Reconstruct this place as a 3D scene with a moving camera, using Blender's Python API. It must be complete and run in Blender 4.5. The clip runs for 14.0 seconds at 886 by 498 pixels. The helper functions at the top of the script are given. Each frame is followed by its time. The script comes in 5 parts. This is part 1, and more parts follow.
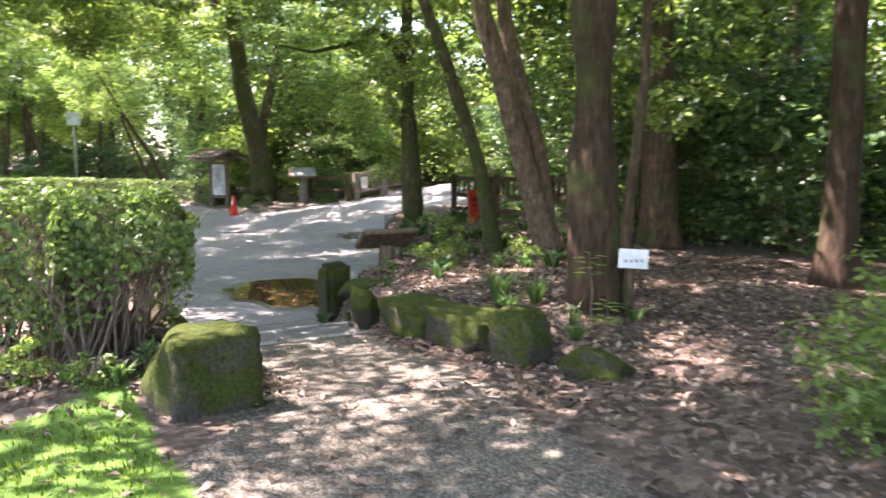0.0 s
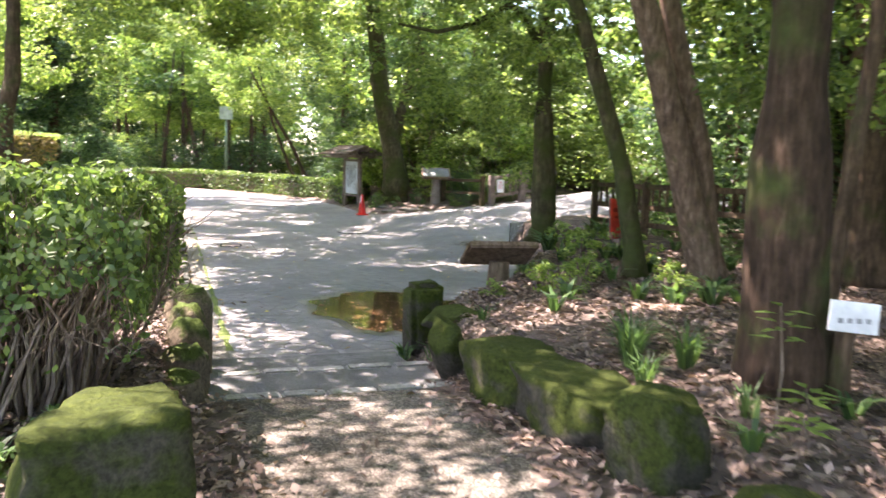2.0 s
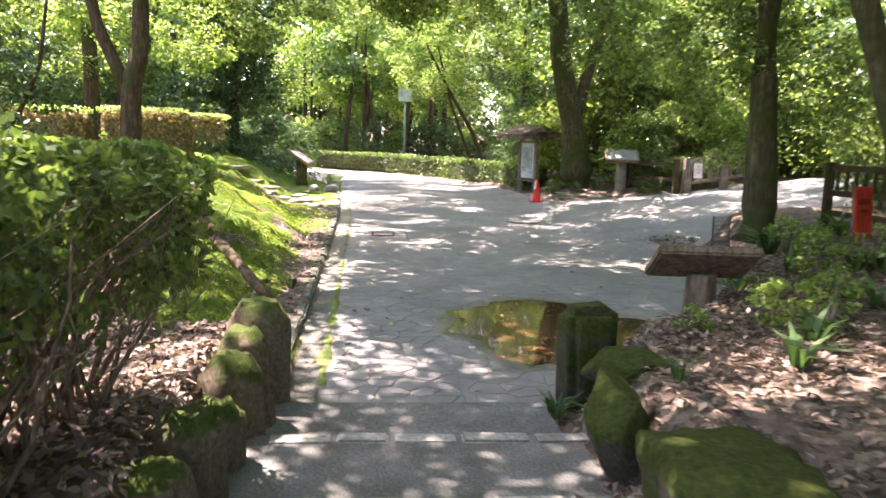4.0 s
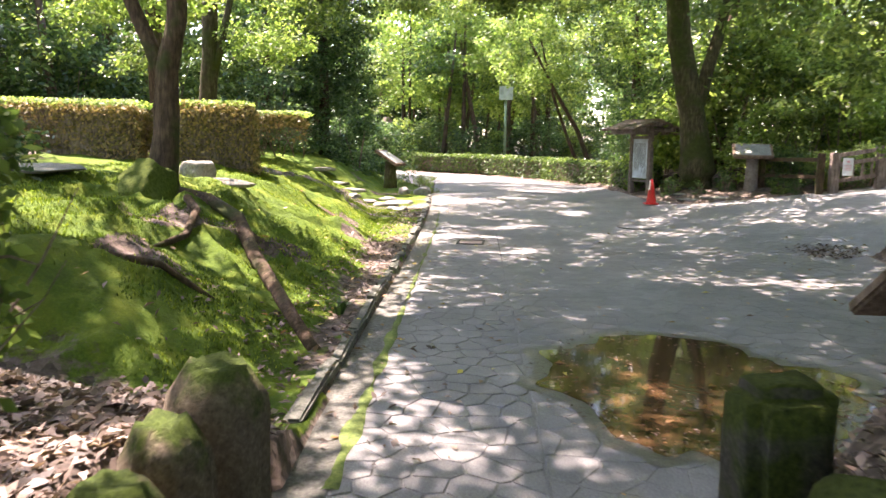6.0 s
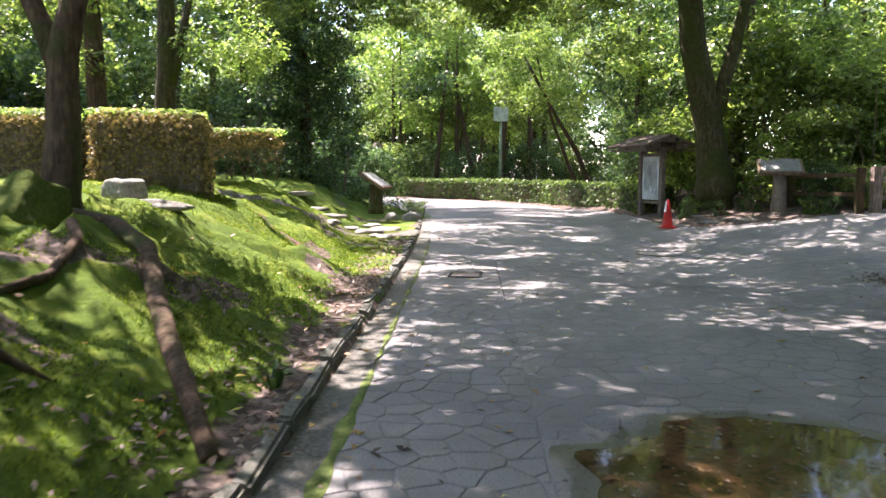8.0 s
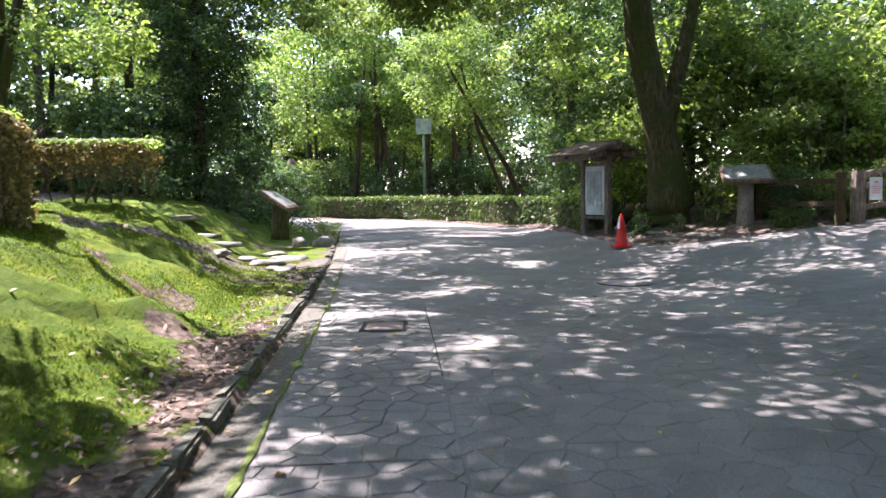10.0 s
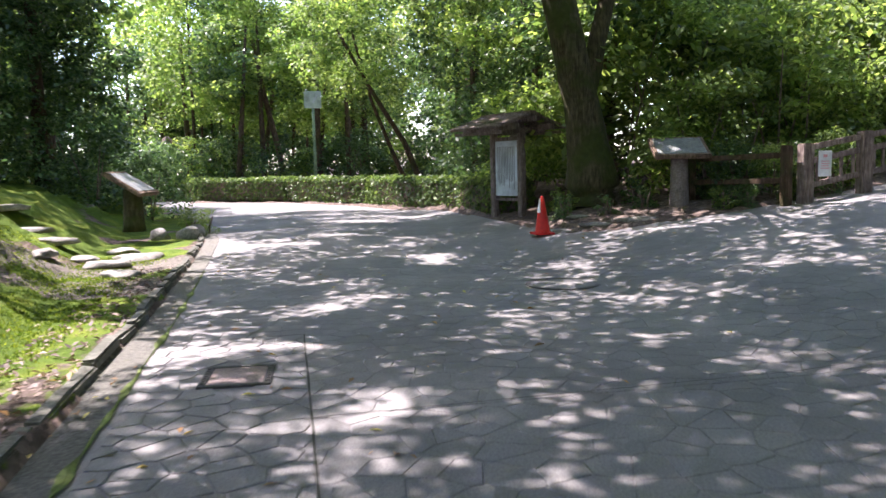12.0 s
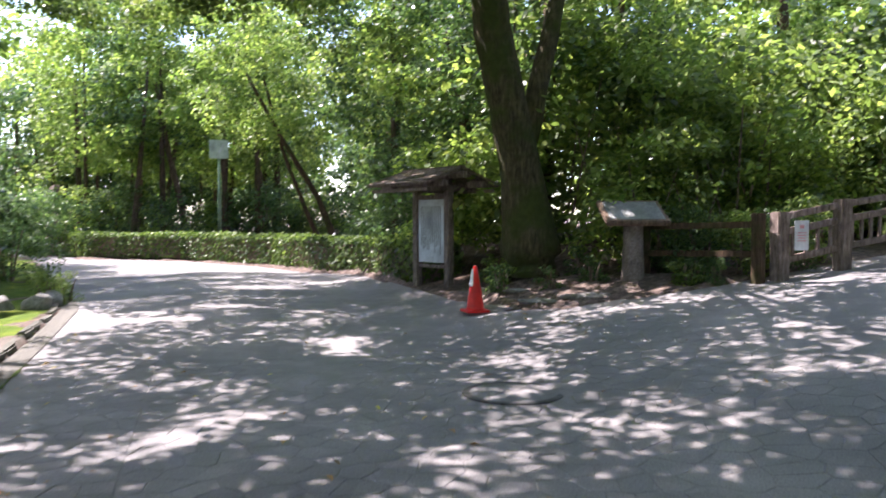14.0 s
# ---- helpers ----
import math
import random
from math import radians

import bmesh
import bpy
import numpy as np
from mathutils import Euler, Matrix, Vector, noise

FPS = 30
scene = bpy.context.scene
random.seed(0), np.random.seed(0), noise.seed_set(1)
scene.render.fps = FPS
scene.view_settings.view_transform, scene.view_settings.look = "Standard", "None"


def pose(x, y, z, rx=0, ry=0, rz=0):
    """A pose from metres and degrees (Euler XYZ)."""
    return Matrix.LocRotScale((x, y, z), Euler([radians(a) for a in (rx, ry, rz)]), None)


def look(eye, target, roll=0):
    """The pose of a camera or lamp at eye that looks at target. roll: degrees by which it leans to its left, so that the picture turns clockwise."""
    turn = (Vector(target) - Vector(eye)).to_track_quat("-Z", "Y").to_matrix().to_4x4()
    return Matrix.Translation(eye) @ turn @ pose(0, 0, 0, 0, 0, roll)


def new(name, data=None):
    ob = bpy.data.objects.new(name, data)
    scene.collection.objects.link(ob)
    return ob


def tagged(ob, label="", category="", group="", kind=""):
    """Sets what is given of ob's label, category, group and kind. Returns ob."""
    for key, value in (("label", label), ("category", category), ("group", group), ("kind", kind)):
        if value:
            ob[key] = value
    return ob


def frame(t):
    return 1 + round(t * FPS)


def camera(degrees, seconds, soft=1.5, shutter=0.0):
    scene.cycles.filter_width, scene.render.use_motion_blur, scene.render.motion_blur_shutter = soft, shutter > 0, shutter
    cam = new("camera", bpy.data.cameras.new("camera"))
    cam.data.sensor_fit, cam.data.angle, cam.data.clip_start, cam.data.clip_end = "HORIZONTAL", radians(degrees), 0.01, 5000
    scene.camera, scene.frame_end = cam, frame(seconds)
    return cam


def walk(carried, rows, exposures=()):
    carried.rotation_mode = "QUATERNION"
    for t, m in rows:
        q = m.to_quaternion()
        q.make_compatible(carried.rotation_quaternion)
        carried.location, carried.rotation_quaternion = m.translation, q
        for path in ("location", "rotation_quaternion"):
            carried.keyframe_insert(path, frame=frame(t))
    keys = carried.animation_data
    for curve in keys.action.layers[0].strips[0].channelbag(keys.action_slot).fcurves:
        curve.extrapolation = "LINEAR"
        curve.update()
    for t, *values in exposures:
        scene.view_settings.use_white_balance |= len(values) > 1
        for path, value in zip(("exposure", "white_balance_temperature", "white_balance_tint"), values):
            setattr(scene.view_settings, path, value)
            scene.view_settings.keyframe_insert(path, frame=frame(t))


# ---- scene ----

cam = camera(59.4, 14.0, soft=1.5, shutter=0.5)
PATH = [
    (0, (-1.671, -18.138, 2.301), (-0.68, -16.417, 2.065), -0.1),
    (0.5, (-1.257, -17.605, 2.249), (-0.397, -15.814, 2.013), 0.5),
    (1, (-0.838, -17.121, 2.219), (0.008, -15.323, 1.993), 0.9),
    (1.5, (-0.487, -16.616, 2.189), (0.237, -14.765, 1.965), 1.2),
    (2, (-0.191, -16.135, 2.171), (0.456, -14.256, 1.944), 1.9),
    (2.5, (0.172, -15.498, 2.14), (0.621, -13.562, 1.922), 2.9),
    (3, (0.419, -14.824, 2.073), (0.823, -12.874, 1.887), 2.1),
    (3.5, (0.589, -14.244, 2.048), (0.805, -12.271, 1.8), 2.7),
    (4, (0.729, -13.676, 2.034), (0.916, -11.705, 1.755), 1.8),
    (4.2, (0.79, -13.438, 2.003), (0.862, -11.454, 1.762), 2.2),
    (6.3, (1.074, -10.929, 1.799), (0.942, -8.955, 1.511), 0.9),
    (6.5, (1.072, -10.694, 1.798), (0.906, -8.723, 1.497), 0.9),
    (7, (1.049, -10.111, 1.775), (0.996, -8.14, 1.443), 0.4),
    (7.1, (1.045, -10.009, 1.762), (1.002, -8.034, 1.449), 0.0),
    (7.2, (1.042, -9.904, 1.734), (0.953, -7.921, 1.486), 0.1),
    (9.3, (1.124, -6.694, 1.452), (1.092, -4.703, 1.266), 0.4),
    (9.5, (1.124, -6.366, 1.442), (1.046, -4.383, 1.191), 0.1),
    (10, (1.146, -5.658, 1.493), (1.267, -3.667, 1.337), -1.0),
    (10.5, (1.185, -4.947, 1.485), (1.262, -2.959, 1.284), -2.1),
    (11, (1.247, -4.277, 1.495), (1.457, -2.295, 1.332), -0.8),
    (11.5, (1.334, -3.615, 1.493), (1.573, -1.637, 1.319), -0.8),
    (12, (1.426, -2.983, 1.491), (1.807, -1.031, 1.275), -1.5),
    (12.5, (1.553, -2.347, 1.499), (1.958, -0.399, 1.289), -0.5),
    (13, (1.682, -1.744, 1.516), (2.17, 0.183, 1.3), -0.4),
    (13.5, (1.88, -1.122, 1.538), (2.383, 0.807, 1.381), 0.1),
    (14, (2.0, -0.522, 1.556), (2.589, 1.388, 1.485), -0.1),
]
walk(cam, [(t, look(eye, target, roll)) for t, eye, target, roll in PATH], [(0, 3.5, 6750, 29), (2, 3.55, 6900, 29), (4.2, 3.48, 7150, 30), (6.5, 3.13, 7050, 29), (9.5, 2.63, 6300, 28), (14, 2.52, 6300, 29)])

# ---- world, sun and exposure ----
SUN = Vector((-0.36, 0.30, 0.88)).normalized()
world = bpy.data.worlds.new("world")
scene.world = world
world.use_nodes = True
_wn = world.node_tree.nodes
_sky = _wn.new("ShaderNodeTexSky")
_sky.sky_type = "NISHITA"
_sky.sun_disc = False
_sky.sun_elevation = math.asin(SUN.z)
_sky.sun_rotation = math.atan2(SUN.x, SUN.y)
_wn["Background"].inputs["Strength"].default_value = 0.14
world.node_tree.links.new(_sky.outputs[0], _wn["Background"].inputs["Color"])
sun = new("sun", bpy.data.lights.new("sun", "SUN"))
sun.data.energy = 3.7
sun.data.angle = radians(0.5)
sun.data.color = (1.0, 0.95, 0.87)
sun.matrix_world = look(SUN * 60, (0, 0, 0))


# ---- material helpers ----
def nodes_of(name, rough=0.8, spec=0.3):
    m = bpy.data.materials.new(name)
    m.use_nodes = True
    nt = m.node_tree
    b = nt.nodes["Principled BSDF"]
    b.inputs["Roughness"].default_value = rough
    b.inputs["Specular IOR Level"].default_value = spec
    return m, nt, b


def node(nt, kind, **values):
    n = nt.nodes.new(kind)
    for k, v in values.items():
        n.inputs[k].default_value = v
    return n


def coords(nt, scale=(1, 1, 1)):
    g = nt.nodes.new("ShaderNodeNewGeometry")
    mp = nt.nodes.new("ShaderNodeMapping")
    mp.inputs["Scale"].default_value = scale
    nt.links.new(g.outputs["Position"], mp.inputs["Vector"])
    return mp.outputs[0]


def ramp(nt, fac, stops):
    r = nt.nodes.new("ShaderNodeValToRGB")
    els = r.color_ramp.elements
    while len(els) < len(stops):
        els.new(0.5)
    for e, (p, c) in zip(els, stops):
        e.position = p
        e.color = (*c, 1)
    nt.links.new(fac, r.inputs[0])
    return r.outputs[0]


def noise_tex(nt, vec, scale, detail=4, rough=0.6):
    n = node(nt, "ShaderNodeTexNoise", Scale=scale, Detail=detail, Roughness=rough)
    nt.links.new(vec, n.inputs["Vector"])
    return n.outputs["Fac"]


def mix(nt, fac, a, b, mode="MIX"):
    n = nt.nodes.new("ShaderNodeMix")
    n.data_type = "RGBA"
    n.blend_type = mode
    if isinstance(fac, float):
        n.inputs[0].default_value = fac
    else:
        nt.links.new(fac, n.inputs[0])
    for sock, v in ((n.inputs[6], a), (n.inputs[7], b)):
        if isinstance(v, tuple):
            sock.default_value = (*v, 1)
        else:
            nt.links.new(v, sock)
    return n.outputs[2]


def bump(nt, b, height, strength=0.5, distance=0.02):
    n = node(nt, "ShaderNodeBump", Strength=strength, Distance=distance)
    nt.links.new(height, n.inputs["Height"])
    nt.links.new(n.outputs[0], b.inputs["Normal"])


def thresh(nt, fac, lo, hi):
    n = nt.nodes.new("ShaderNodeMapRange")
    n.inputs[1].default_value, n.inputs[2].default_value = lo, hi
    nt.links.new(fac, n.inputs[0])
    return n.outputs[0]


def mul(nt, a, b, op="MULTIPLY"):
    n = nt.nodes.new("ShaderNodeMath")
    n.operation = op
    for i, v in enumerate((a, b)):
        if isinstance(v, (int, float)):
            n.inputs[i].default_value = v
        else:
            nt.links.new(v, n.inputs[i])
    return n.outputs[0]


def surface(name, c1, c2, c3, big=0.6, fine=14.0, rough=0.85, bump_s=0.5, dist=0.02, spec=0.3):
    """A rough two-scale surface: large blotches over fine grain."""
    m, nt, b = nodes_of(name, rough, spec)
    v = coords(nt)
    f = noise_tex(nt, v, fine, 6, 0.7)
    g = noise_tex(nt, v, big, 3)
    col = ramp(nt, f, [(0.3, c1), (0.5, c2), (0.72, c3)])
    shade = ramp(nt, g, [(0.3, (0.6, 0.6, 0.6)), (0.7, (1.25, 1.25, 1.25))])
    nt.links.new(mix(nt, 1.0, col, shade, "MULTIPLY"), b.inputs["Base Color"])
    bump(nt, b, f, bump_s, dist)
    return m


def leaf_material(name, dark, light, glow, rough=0.45, through_part=0.45):
    """Leaves that let light through, each a little different."""
    m, nt, b = nodes_of(name, rough, 0.35)
    g = nt.nodes.new("ShaderNodeNewGeometry")
    col = ramp(nt, g.outputs["Random Per Island"], [(0.0, dark), (0.6, light), (1.0, glow)])
    big = noise_tex(nt, g.outputs["Position"], 0.35, 2)
    shade = ramp(nt, big, [(0.3, (0.65, 0.7, 0.65)), (0.7, (1.2, 1.15, 1.1))])
    col = mix(nt, 1.0, col, shade, "MULTIPLY")
    nt.links.new(col, b.inputs["Base Color"])
    t = nt.nodes.new("ShaderNodeBsdfTranslucent")
    warm = mix(nt, 1.0, col, (1.8, 1.85, 1.2), "MULTIPLY")
    nt.links.new(warm, t.inputs["Color"])
    s = nt.nodes.new("ShaderNodeMixShader")
    s.inputs[0].default_value = through_part
    nt.links.new(b.outputs[0], s.inputs[1])
    nt.links.new(t.outputs[0], s.inputs[2])
    nt.links.new(s.outputs[0], nt.nodes["Material Output"].inputs["Surface"])
    return m


# ---- materials ----
def ground_material():
    m, nt, b = nodes_of("ground", 0.9, 0.2)
    v = coords(nt)
    vor = node(nt, "ShaderNodeTexVoronoi", Scale=13.0, Randomness=1.0)
    nt.links.new(v, vor.inputs["Vector"])
    fine = noise_tex(nt, v, 30, 5, 0.7)
    big = noise_tex(nt, v, 0.7, 3)
    sep = nt.nodes.new("ShaderNodeSeparateColor")
    nt.links.new(vor.outputs["Color"], sep.inputs[0])
    litter = ramp(nt, sep.outputs[0], [(0.0, (0.028, 0.022, 0.018)), (0.35, (0.085, 0.062, 0.05)), (0.7, (0.18, 0.13, 0.108)), (1.0, (0.31, 0.24, 0.20))])
    litter = mix(nt, 0.5, litter, ramp(nt, fine, [(0.3, (0.032, 0.026, 0.02)), (0.7, (0.145, 0.108, 0.09))]))
    pebble = node(nt, "ShaderNodeTexVoronoi", Scale=70.0)
    nt.links.new(v, pebble.inputs["Vector"])
    psep = nt.nodes.new("ShaderNodeSeparateColor")
    nt.links.new(pebble.outputs["Color"], psep.inputs[0])
    gravel = ramp(nt, psep.outputs[0], [(0.0, (0.05, 0.045, 0.038)), (0.6, (0.135, 0.12, 0.10)), (1.0, (0.27, 0.24, 0.205))])
    gravel = mix(nt, 1.0, gravel, ramp(nt, big, [(0.3, (0.65, 0.62, 0.6)), (0.7, (1.1, 1.1, 1.1))]), "MULTIPLY")
    tuft = noise_tex(nt, v, 45, 5, 0.75)
    patch = noise_tex(nt, v, 2.2, 4)
    moss = mix(nt, 0.5, ramp(nt, tuft, [(0.3, (0.024, 0.048, 0.006)), (0.55, (0.085, 0.145, 0.012)), (0.75, (0.21, 0.27, 0.022))]),
               ramp(nt, patch, [(0.3, (0.035, 0.055, 0.008)), (0.48, (0.09, 0.15, 0.014)), (0.66, (0.24, 0.27, 0.03))]))
    grass = ramp(nt, tuft, [(0.3, (0.035, 0.075, 0.013)), (0.6, (0.09, 0.17, 0.03)), (0.8, (0.16, 0.25, 0.05))])
    edge = noise_tex(nt, v, 9, 5, 0.7)

    def mask(name):
        a = nt.nodes.new("ShaderNodeAttribute")
        a.attribute_name = name
        return thresh(nt, mul(nt, a.outputs["Fac"], mul(nt, mul(nt, edge, 0.5, "SUBTRACT"), 1.1), "ADD"), 0.4, 0.6)

    col = mix(nt, mask("grit"), litter, gravel)
    mm = mask("moss")
    col = mix(nt, mm, col, moss)
    col = mix(nt, mask("lawn"), col, grass)
    nt.links.new(col, b.inputs["Base Color"])
    h = mul(nt, mul(nt, vor.outputs["Distance"], 0.6), mul(nt, fine, 0.6), "ADD")
    h = mul(nt, h, mul(nt, tuft, mul(nt, mm, 1.2)), "ADD")
    bump(nt, b, h, 0.9, 0.03)
    return m


def paving_material(name, joints):
    """Grey paving pressed into irregular stones, with damp and dirt."""
    m, nt, b = nodes_of(name, 0.75, 0.35)
    v = coords(nt, (1, 1, 0.0))
    warp = node(nt, "ShaderNodeTexNoise", Scale=2.5, Detail=2.0)
    nt.links.new(v, warp.inputs["Vector"])
    off = nt.nodes.new("ShaderNodeVectorMath")
    off.operation = "MULTIPLY_ADD"
    off.inputs[1].default_value = (0.10, 0.10, 0)
    nt.links.new(warp.outputs["Color"], off.inputs[0])
    nt.links.new(v, off.inputs[2])
    joint = node(nt, "ShaderNodeTexVoronoi", Scale=4.3)
    joint.feature = "DISTANCE_TO_EDGE"
    nt.links.new(off.outputs[0], joint.inputs["Vector"])
    cell = node(nt, "ShaderNodeTexVoronoi", Scale=4.3)
    nt.links.new(off.outputs[0], cell.inputs["Vector"])
    gap = thresh(nt, joint.outputs["Distance"], 0.0, 0.035)
    fine = noise_tex(nt, v, 60, 6, 0.75)
    big = noise_tex(nt, v, 0.45, 5, 0.6)
    base = ramp(nt, fine, [(0.25, (0.102, 0.097, 0.095)), (0.5, (0.195, 0.187, 0.182)), (0.75, (0.295, 0.283, 0.275))])
    base = mix(nt, 1.0, base, ramp(nt, big, [(0.3, (0.72, 0.73, 0.74)), (0.55, (1.0, 1.0, 1.0)), (0.75, (1.25, 1.23, 1.2))]), "MULTIPLY")
    s = nt.nodes.new("ShaderNodeSeparateColor")
    nt.links.new(cell.outputs["Color"], s.inputs[0])
    base = mix(nt, 1.0, base, ramp(nt, s.outputs[0], [(0.0, (0.9, 0.9, 0.9)), (1.0, (1.08, 1.08, 1.08))]), "MULTIPLY")
    worn = thresh(nt, noise_tex(nt, v, 0.8, 3), 0.35, 0.6)
    if joints:
        dark = mix(nt, mul(nt, worn, 0.5), base, (0.085, 0.085, 0.078))
        col = mix(nt, gap, dark, base)
    else:
        col = base
        gap = thresh(nt, noise_tex(nt, v, 4, 3), 0.3, 0.8)
    nt.links.new(col, b.inputs["Base Color"])
    h = mul(nt, mul(nt, gap, 0.6), mul(nt, fine, 0.35), "ADD")
    bump(nt, b, h, 0.6, 0.008)
    return m


def bark_material(name, c1, c2, c3, moss=0.0):
    m, nt, b = nodes_of(name, 0.9, 0.2)
    v = coords(nt, (1, 1, 0.16))
    f = noise_tex(nt, v, 22, 6, 0.7)
    v2 = coords(nt)
    g = noise_tex(nt, v2, 1.6, 4)
    k = noise_tex(nt, v2, 9, 4)
    col = ramp(nt, f, [(0.3, c1), (0.52, c2), (0.75, c3)])
    col = mix(nt, 1.0, col, ramp(nt, k, [(0.3, (0.7, 0.7, 0.7)), (0.7, (1.25, 1.25, 1.25))]), "MULTIPLY")
    if moss:
        col = mix(nt, thresh(nt, g, 0.62 - 0.25 * moss, 0.75 - 0.2 * moss), col, mix(nt, k, (0.022, 0.03, 0.009), (0.07, 0.085, 0.024)))
    nt.links.new(col, b.inputs["Base Color"])
    bump(nt, b, f, 0.9, 0.03)
    return m


GROUND = ground_material()
PAVING = paving_material("paving", True)
PAVING_STONE = paving_material("paving_stone", False)
BARK = bark_material("bark_brown", (0.03, 0.02, 0.013), (0.085, 0.056, 0.036), (0.17, 0.115, 0.075), 0.4)
BARK_RED = bark_material("bark_reddish", (0.045, 0.029, 0.02), (0.145, 0.098, 0.068), (0.31, 0.225, 0.17), 0.2)
BARK_BIG = bark_material("bark_big", (0.015, 0.009, 0.006), (0.048, 0.030, 0.019), (0.11, 0.070, 0.048), 0.35)
BARK_MOSS = bark_material("bark_mossy", (0.022, 0.018, 0.011), (0.072, 0.06, 0.033), (0.15, 0.13, 0.075), 0.75)
LEAF = leaf_material("leaf_green", (0.054, 0.093, 0.027), (0.135, 0.205, 0.058), (0.26, 0.325, 0.10), 0.4, 0.48)
LEAF_DARK = leaf_material("leaf_dark_green", (0.028, 0.06, 0.027), (0.068, 0.13, 0.05), (0.14, 0.215, 0.08), 0.33, 0.42)
LEAF_LIGHT = leaf_material("leaf_light_green", (0.09, 0.155, 0.04), (0.195, 0.29, 0.075), (0.33, 0.40, 0.125), 0.5, 0.48)
LEAF_HEDGE = leaf_material("leaf_hedge", (0.04, 0.072, 0.025), (0.095, 0.155, 0.042), (0.17, 0.235, 0.065), 0.45, 0.4)
LEAF_RUST = leaf_material("leaf_hedge_rusty", (0.08, 0.07, 0.03), (0.21, 0.17, 0.07), (0.36, 0.24, 0.13), 0.5, 0.3)
STONE = surface("stone_grey", (0.14, 0.14, 0.13), (0.25, 0.245, 0.23), (0.40, 0.39, 0.36), 1.5, 25)
KERB = surface("kerb_stone", (0.05, 0.052, 0.04), (0.105, 0.106, 0.085), (0.20, 0.195, 0.165), 1.2, 30)
TIMBER = bark_material("weathered_timber", (0.08, 0.058, 0.05), (0.22, 0.172, 0.148), (0.38, 0.315, 0.28))
CONE_RED = surface("cone_red_plastic", (0.66, 0.014, 0.010), (0.74, 0.02, 0.013), (0.8, 0.035, 0.022), 3, 40, 0.4, 0.1, 0.002, 0.5)
WHITE = surface("white_board", (0.62, 0.64, 0.66), (0.72, 0.74, 0.76), (0.8, 0.81, 0.82), 2, 20, 0.5, 0.05, 0.002)


def mossy_rock_material(name, amount, stone, moss_lo, moss_hi):
    """Stone with moss gathered on what faces up."""
    m, nt, b = nodes_of(name, 0.95, 0.15)
    v = coords(nt)
    f = noise_tex(nt, v, 30, 6, 0.75)
    g = noise_tex(nt, v, 4.5, 4)
    col = ramp(nt, f, [(0.3, tuple(c * 0.4 for c in stone)), (0.55, stone), (0.75, tuple(c * 1.7 for c in stone))])
    geo = nt.nodes.new("ShaderNodeNewGeometry")
    sp = nt.nodes.new("ShaderNodeSeparateXYZ")
    nt.links.new(geo.outputs["Normal"], sp.inputs[0])
    up = mul(nt, mul(nt, sp.outputs[2], 0.5), g, "ADD")
    green = ramp(nt, f, [(0.3, moss_lo), (0.7, moss_hi)])
    nt.links.new(mix(nt, thresh(nt, up, 0.72 - amount, 0.92 - amount), col, green), b.inputs["Base Color"])
    bump(nt, b, mul(nt, f, mul(nt, g, 0.8), "ADD"), 1.0, 0.04)
    return m


ROCK_MOSS = mossy_rock_material("rock_mossy", 0.30, (0.085, 0.078, 0.06), (0.016, 0.026, 0.006), (0.086, 0.108, 0.022))
MOSS_GREEN = mossy_rock_material("moss_boulder", 0.5, (0.10, 0.10, 0.07), (0.04, 0.065, 0.012), (0.15, 0.19, 0.04))
LOG = mossy_rock_material("log_weathered", 0.06, (0.19, 0.15, 0.105), (0.025, 0.04, 0.01), (0.10, 0.14, 0.03))
PALE_STONE = surface("stone_pale", (0.10, 0.095, 0.085), (0.21, 0.20, 0.175), (0.37, 0.35, 0.31), 1.5, 22)
CONCRETE = surface("concrete_damp", (0.06, 0.06, 0.058), (0.13, 0.13, 0.125), (0.23, 0.225, 0.215), 1.8, 50)
GUTTER = mossy_rock_material("gutter_concrete", -0.42, (0.20, 0.195, 0.17), (0.04, 0.06, 0.012), (0.14, 0.17, 0.04))
IRON = surface("iron_dark", (0.03, 0.03, 0.03), (0.07, 0.068, 0.065), (0.13, 0.125, 0.12), 4, 60, 0.6)
IRON_WORN = surface("iron_worn", (0.12, 0.09, 0.085), (0.25, 0.19, 0.175), (0.38, 0.30, 0.28), 4, 40, 0.6)
SHINGLE = bark_material("shingle_weathered", (0.075, 0.056, 0.048), (0.21, 0.16, 0.135), (0.38, 0.31, 0.27), 0.3)
POST_STONE = surface("post_stone", (0.11, 0.09, 0.08), (0.20, 0.165, 0.145), (0.31, 0.265, 0.24), 2.5, 30)
SLAB_WOOD = bark_material("slab_wood", (0.07, 0.05, 0.035), (0.17, 0.12, 0.085), (0.27, 0.20, 0.15))
SLAB_FACE = surface("slab_face", (0.12, 0.13, 0.125), (0.20, 0.21, 0.20), (0.31, 0.32, 0.31), 3, 25, 0.6)
PLATE = surface("plate_grey", (0.13, 0.14, 0.135), (0.21, 0.22, 0.215), (0.30, 0.31, 0.30), 3, 25, 0.5)
BOARD = surface("board_pale", (0.50, 0.54, 0.58), (0.60, 0.65, 0.69), (0.68, 0.72, 0.75), 2, 18, 0.45, 0.05, 0.002)
INK = surface("ink_grey", (0.20, 0.21, 0.22), (0.26, 0.27, 0.28), (0.33, 0.34, 0.35), 3, 20)
INK_PALE = surface("ink_pale", (0.40, 0.44, 0.46), (0.46, 0.50, 0.52), (0.5, 0.54, 0.56), 3, 20)
PINK_INK = surface("ink_pink", (0.60, 0.22, 0.24), (0.68, 0.3, 0.32), (0.74, 0.4, 0.42), 3, 20)
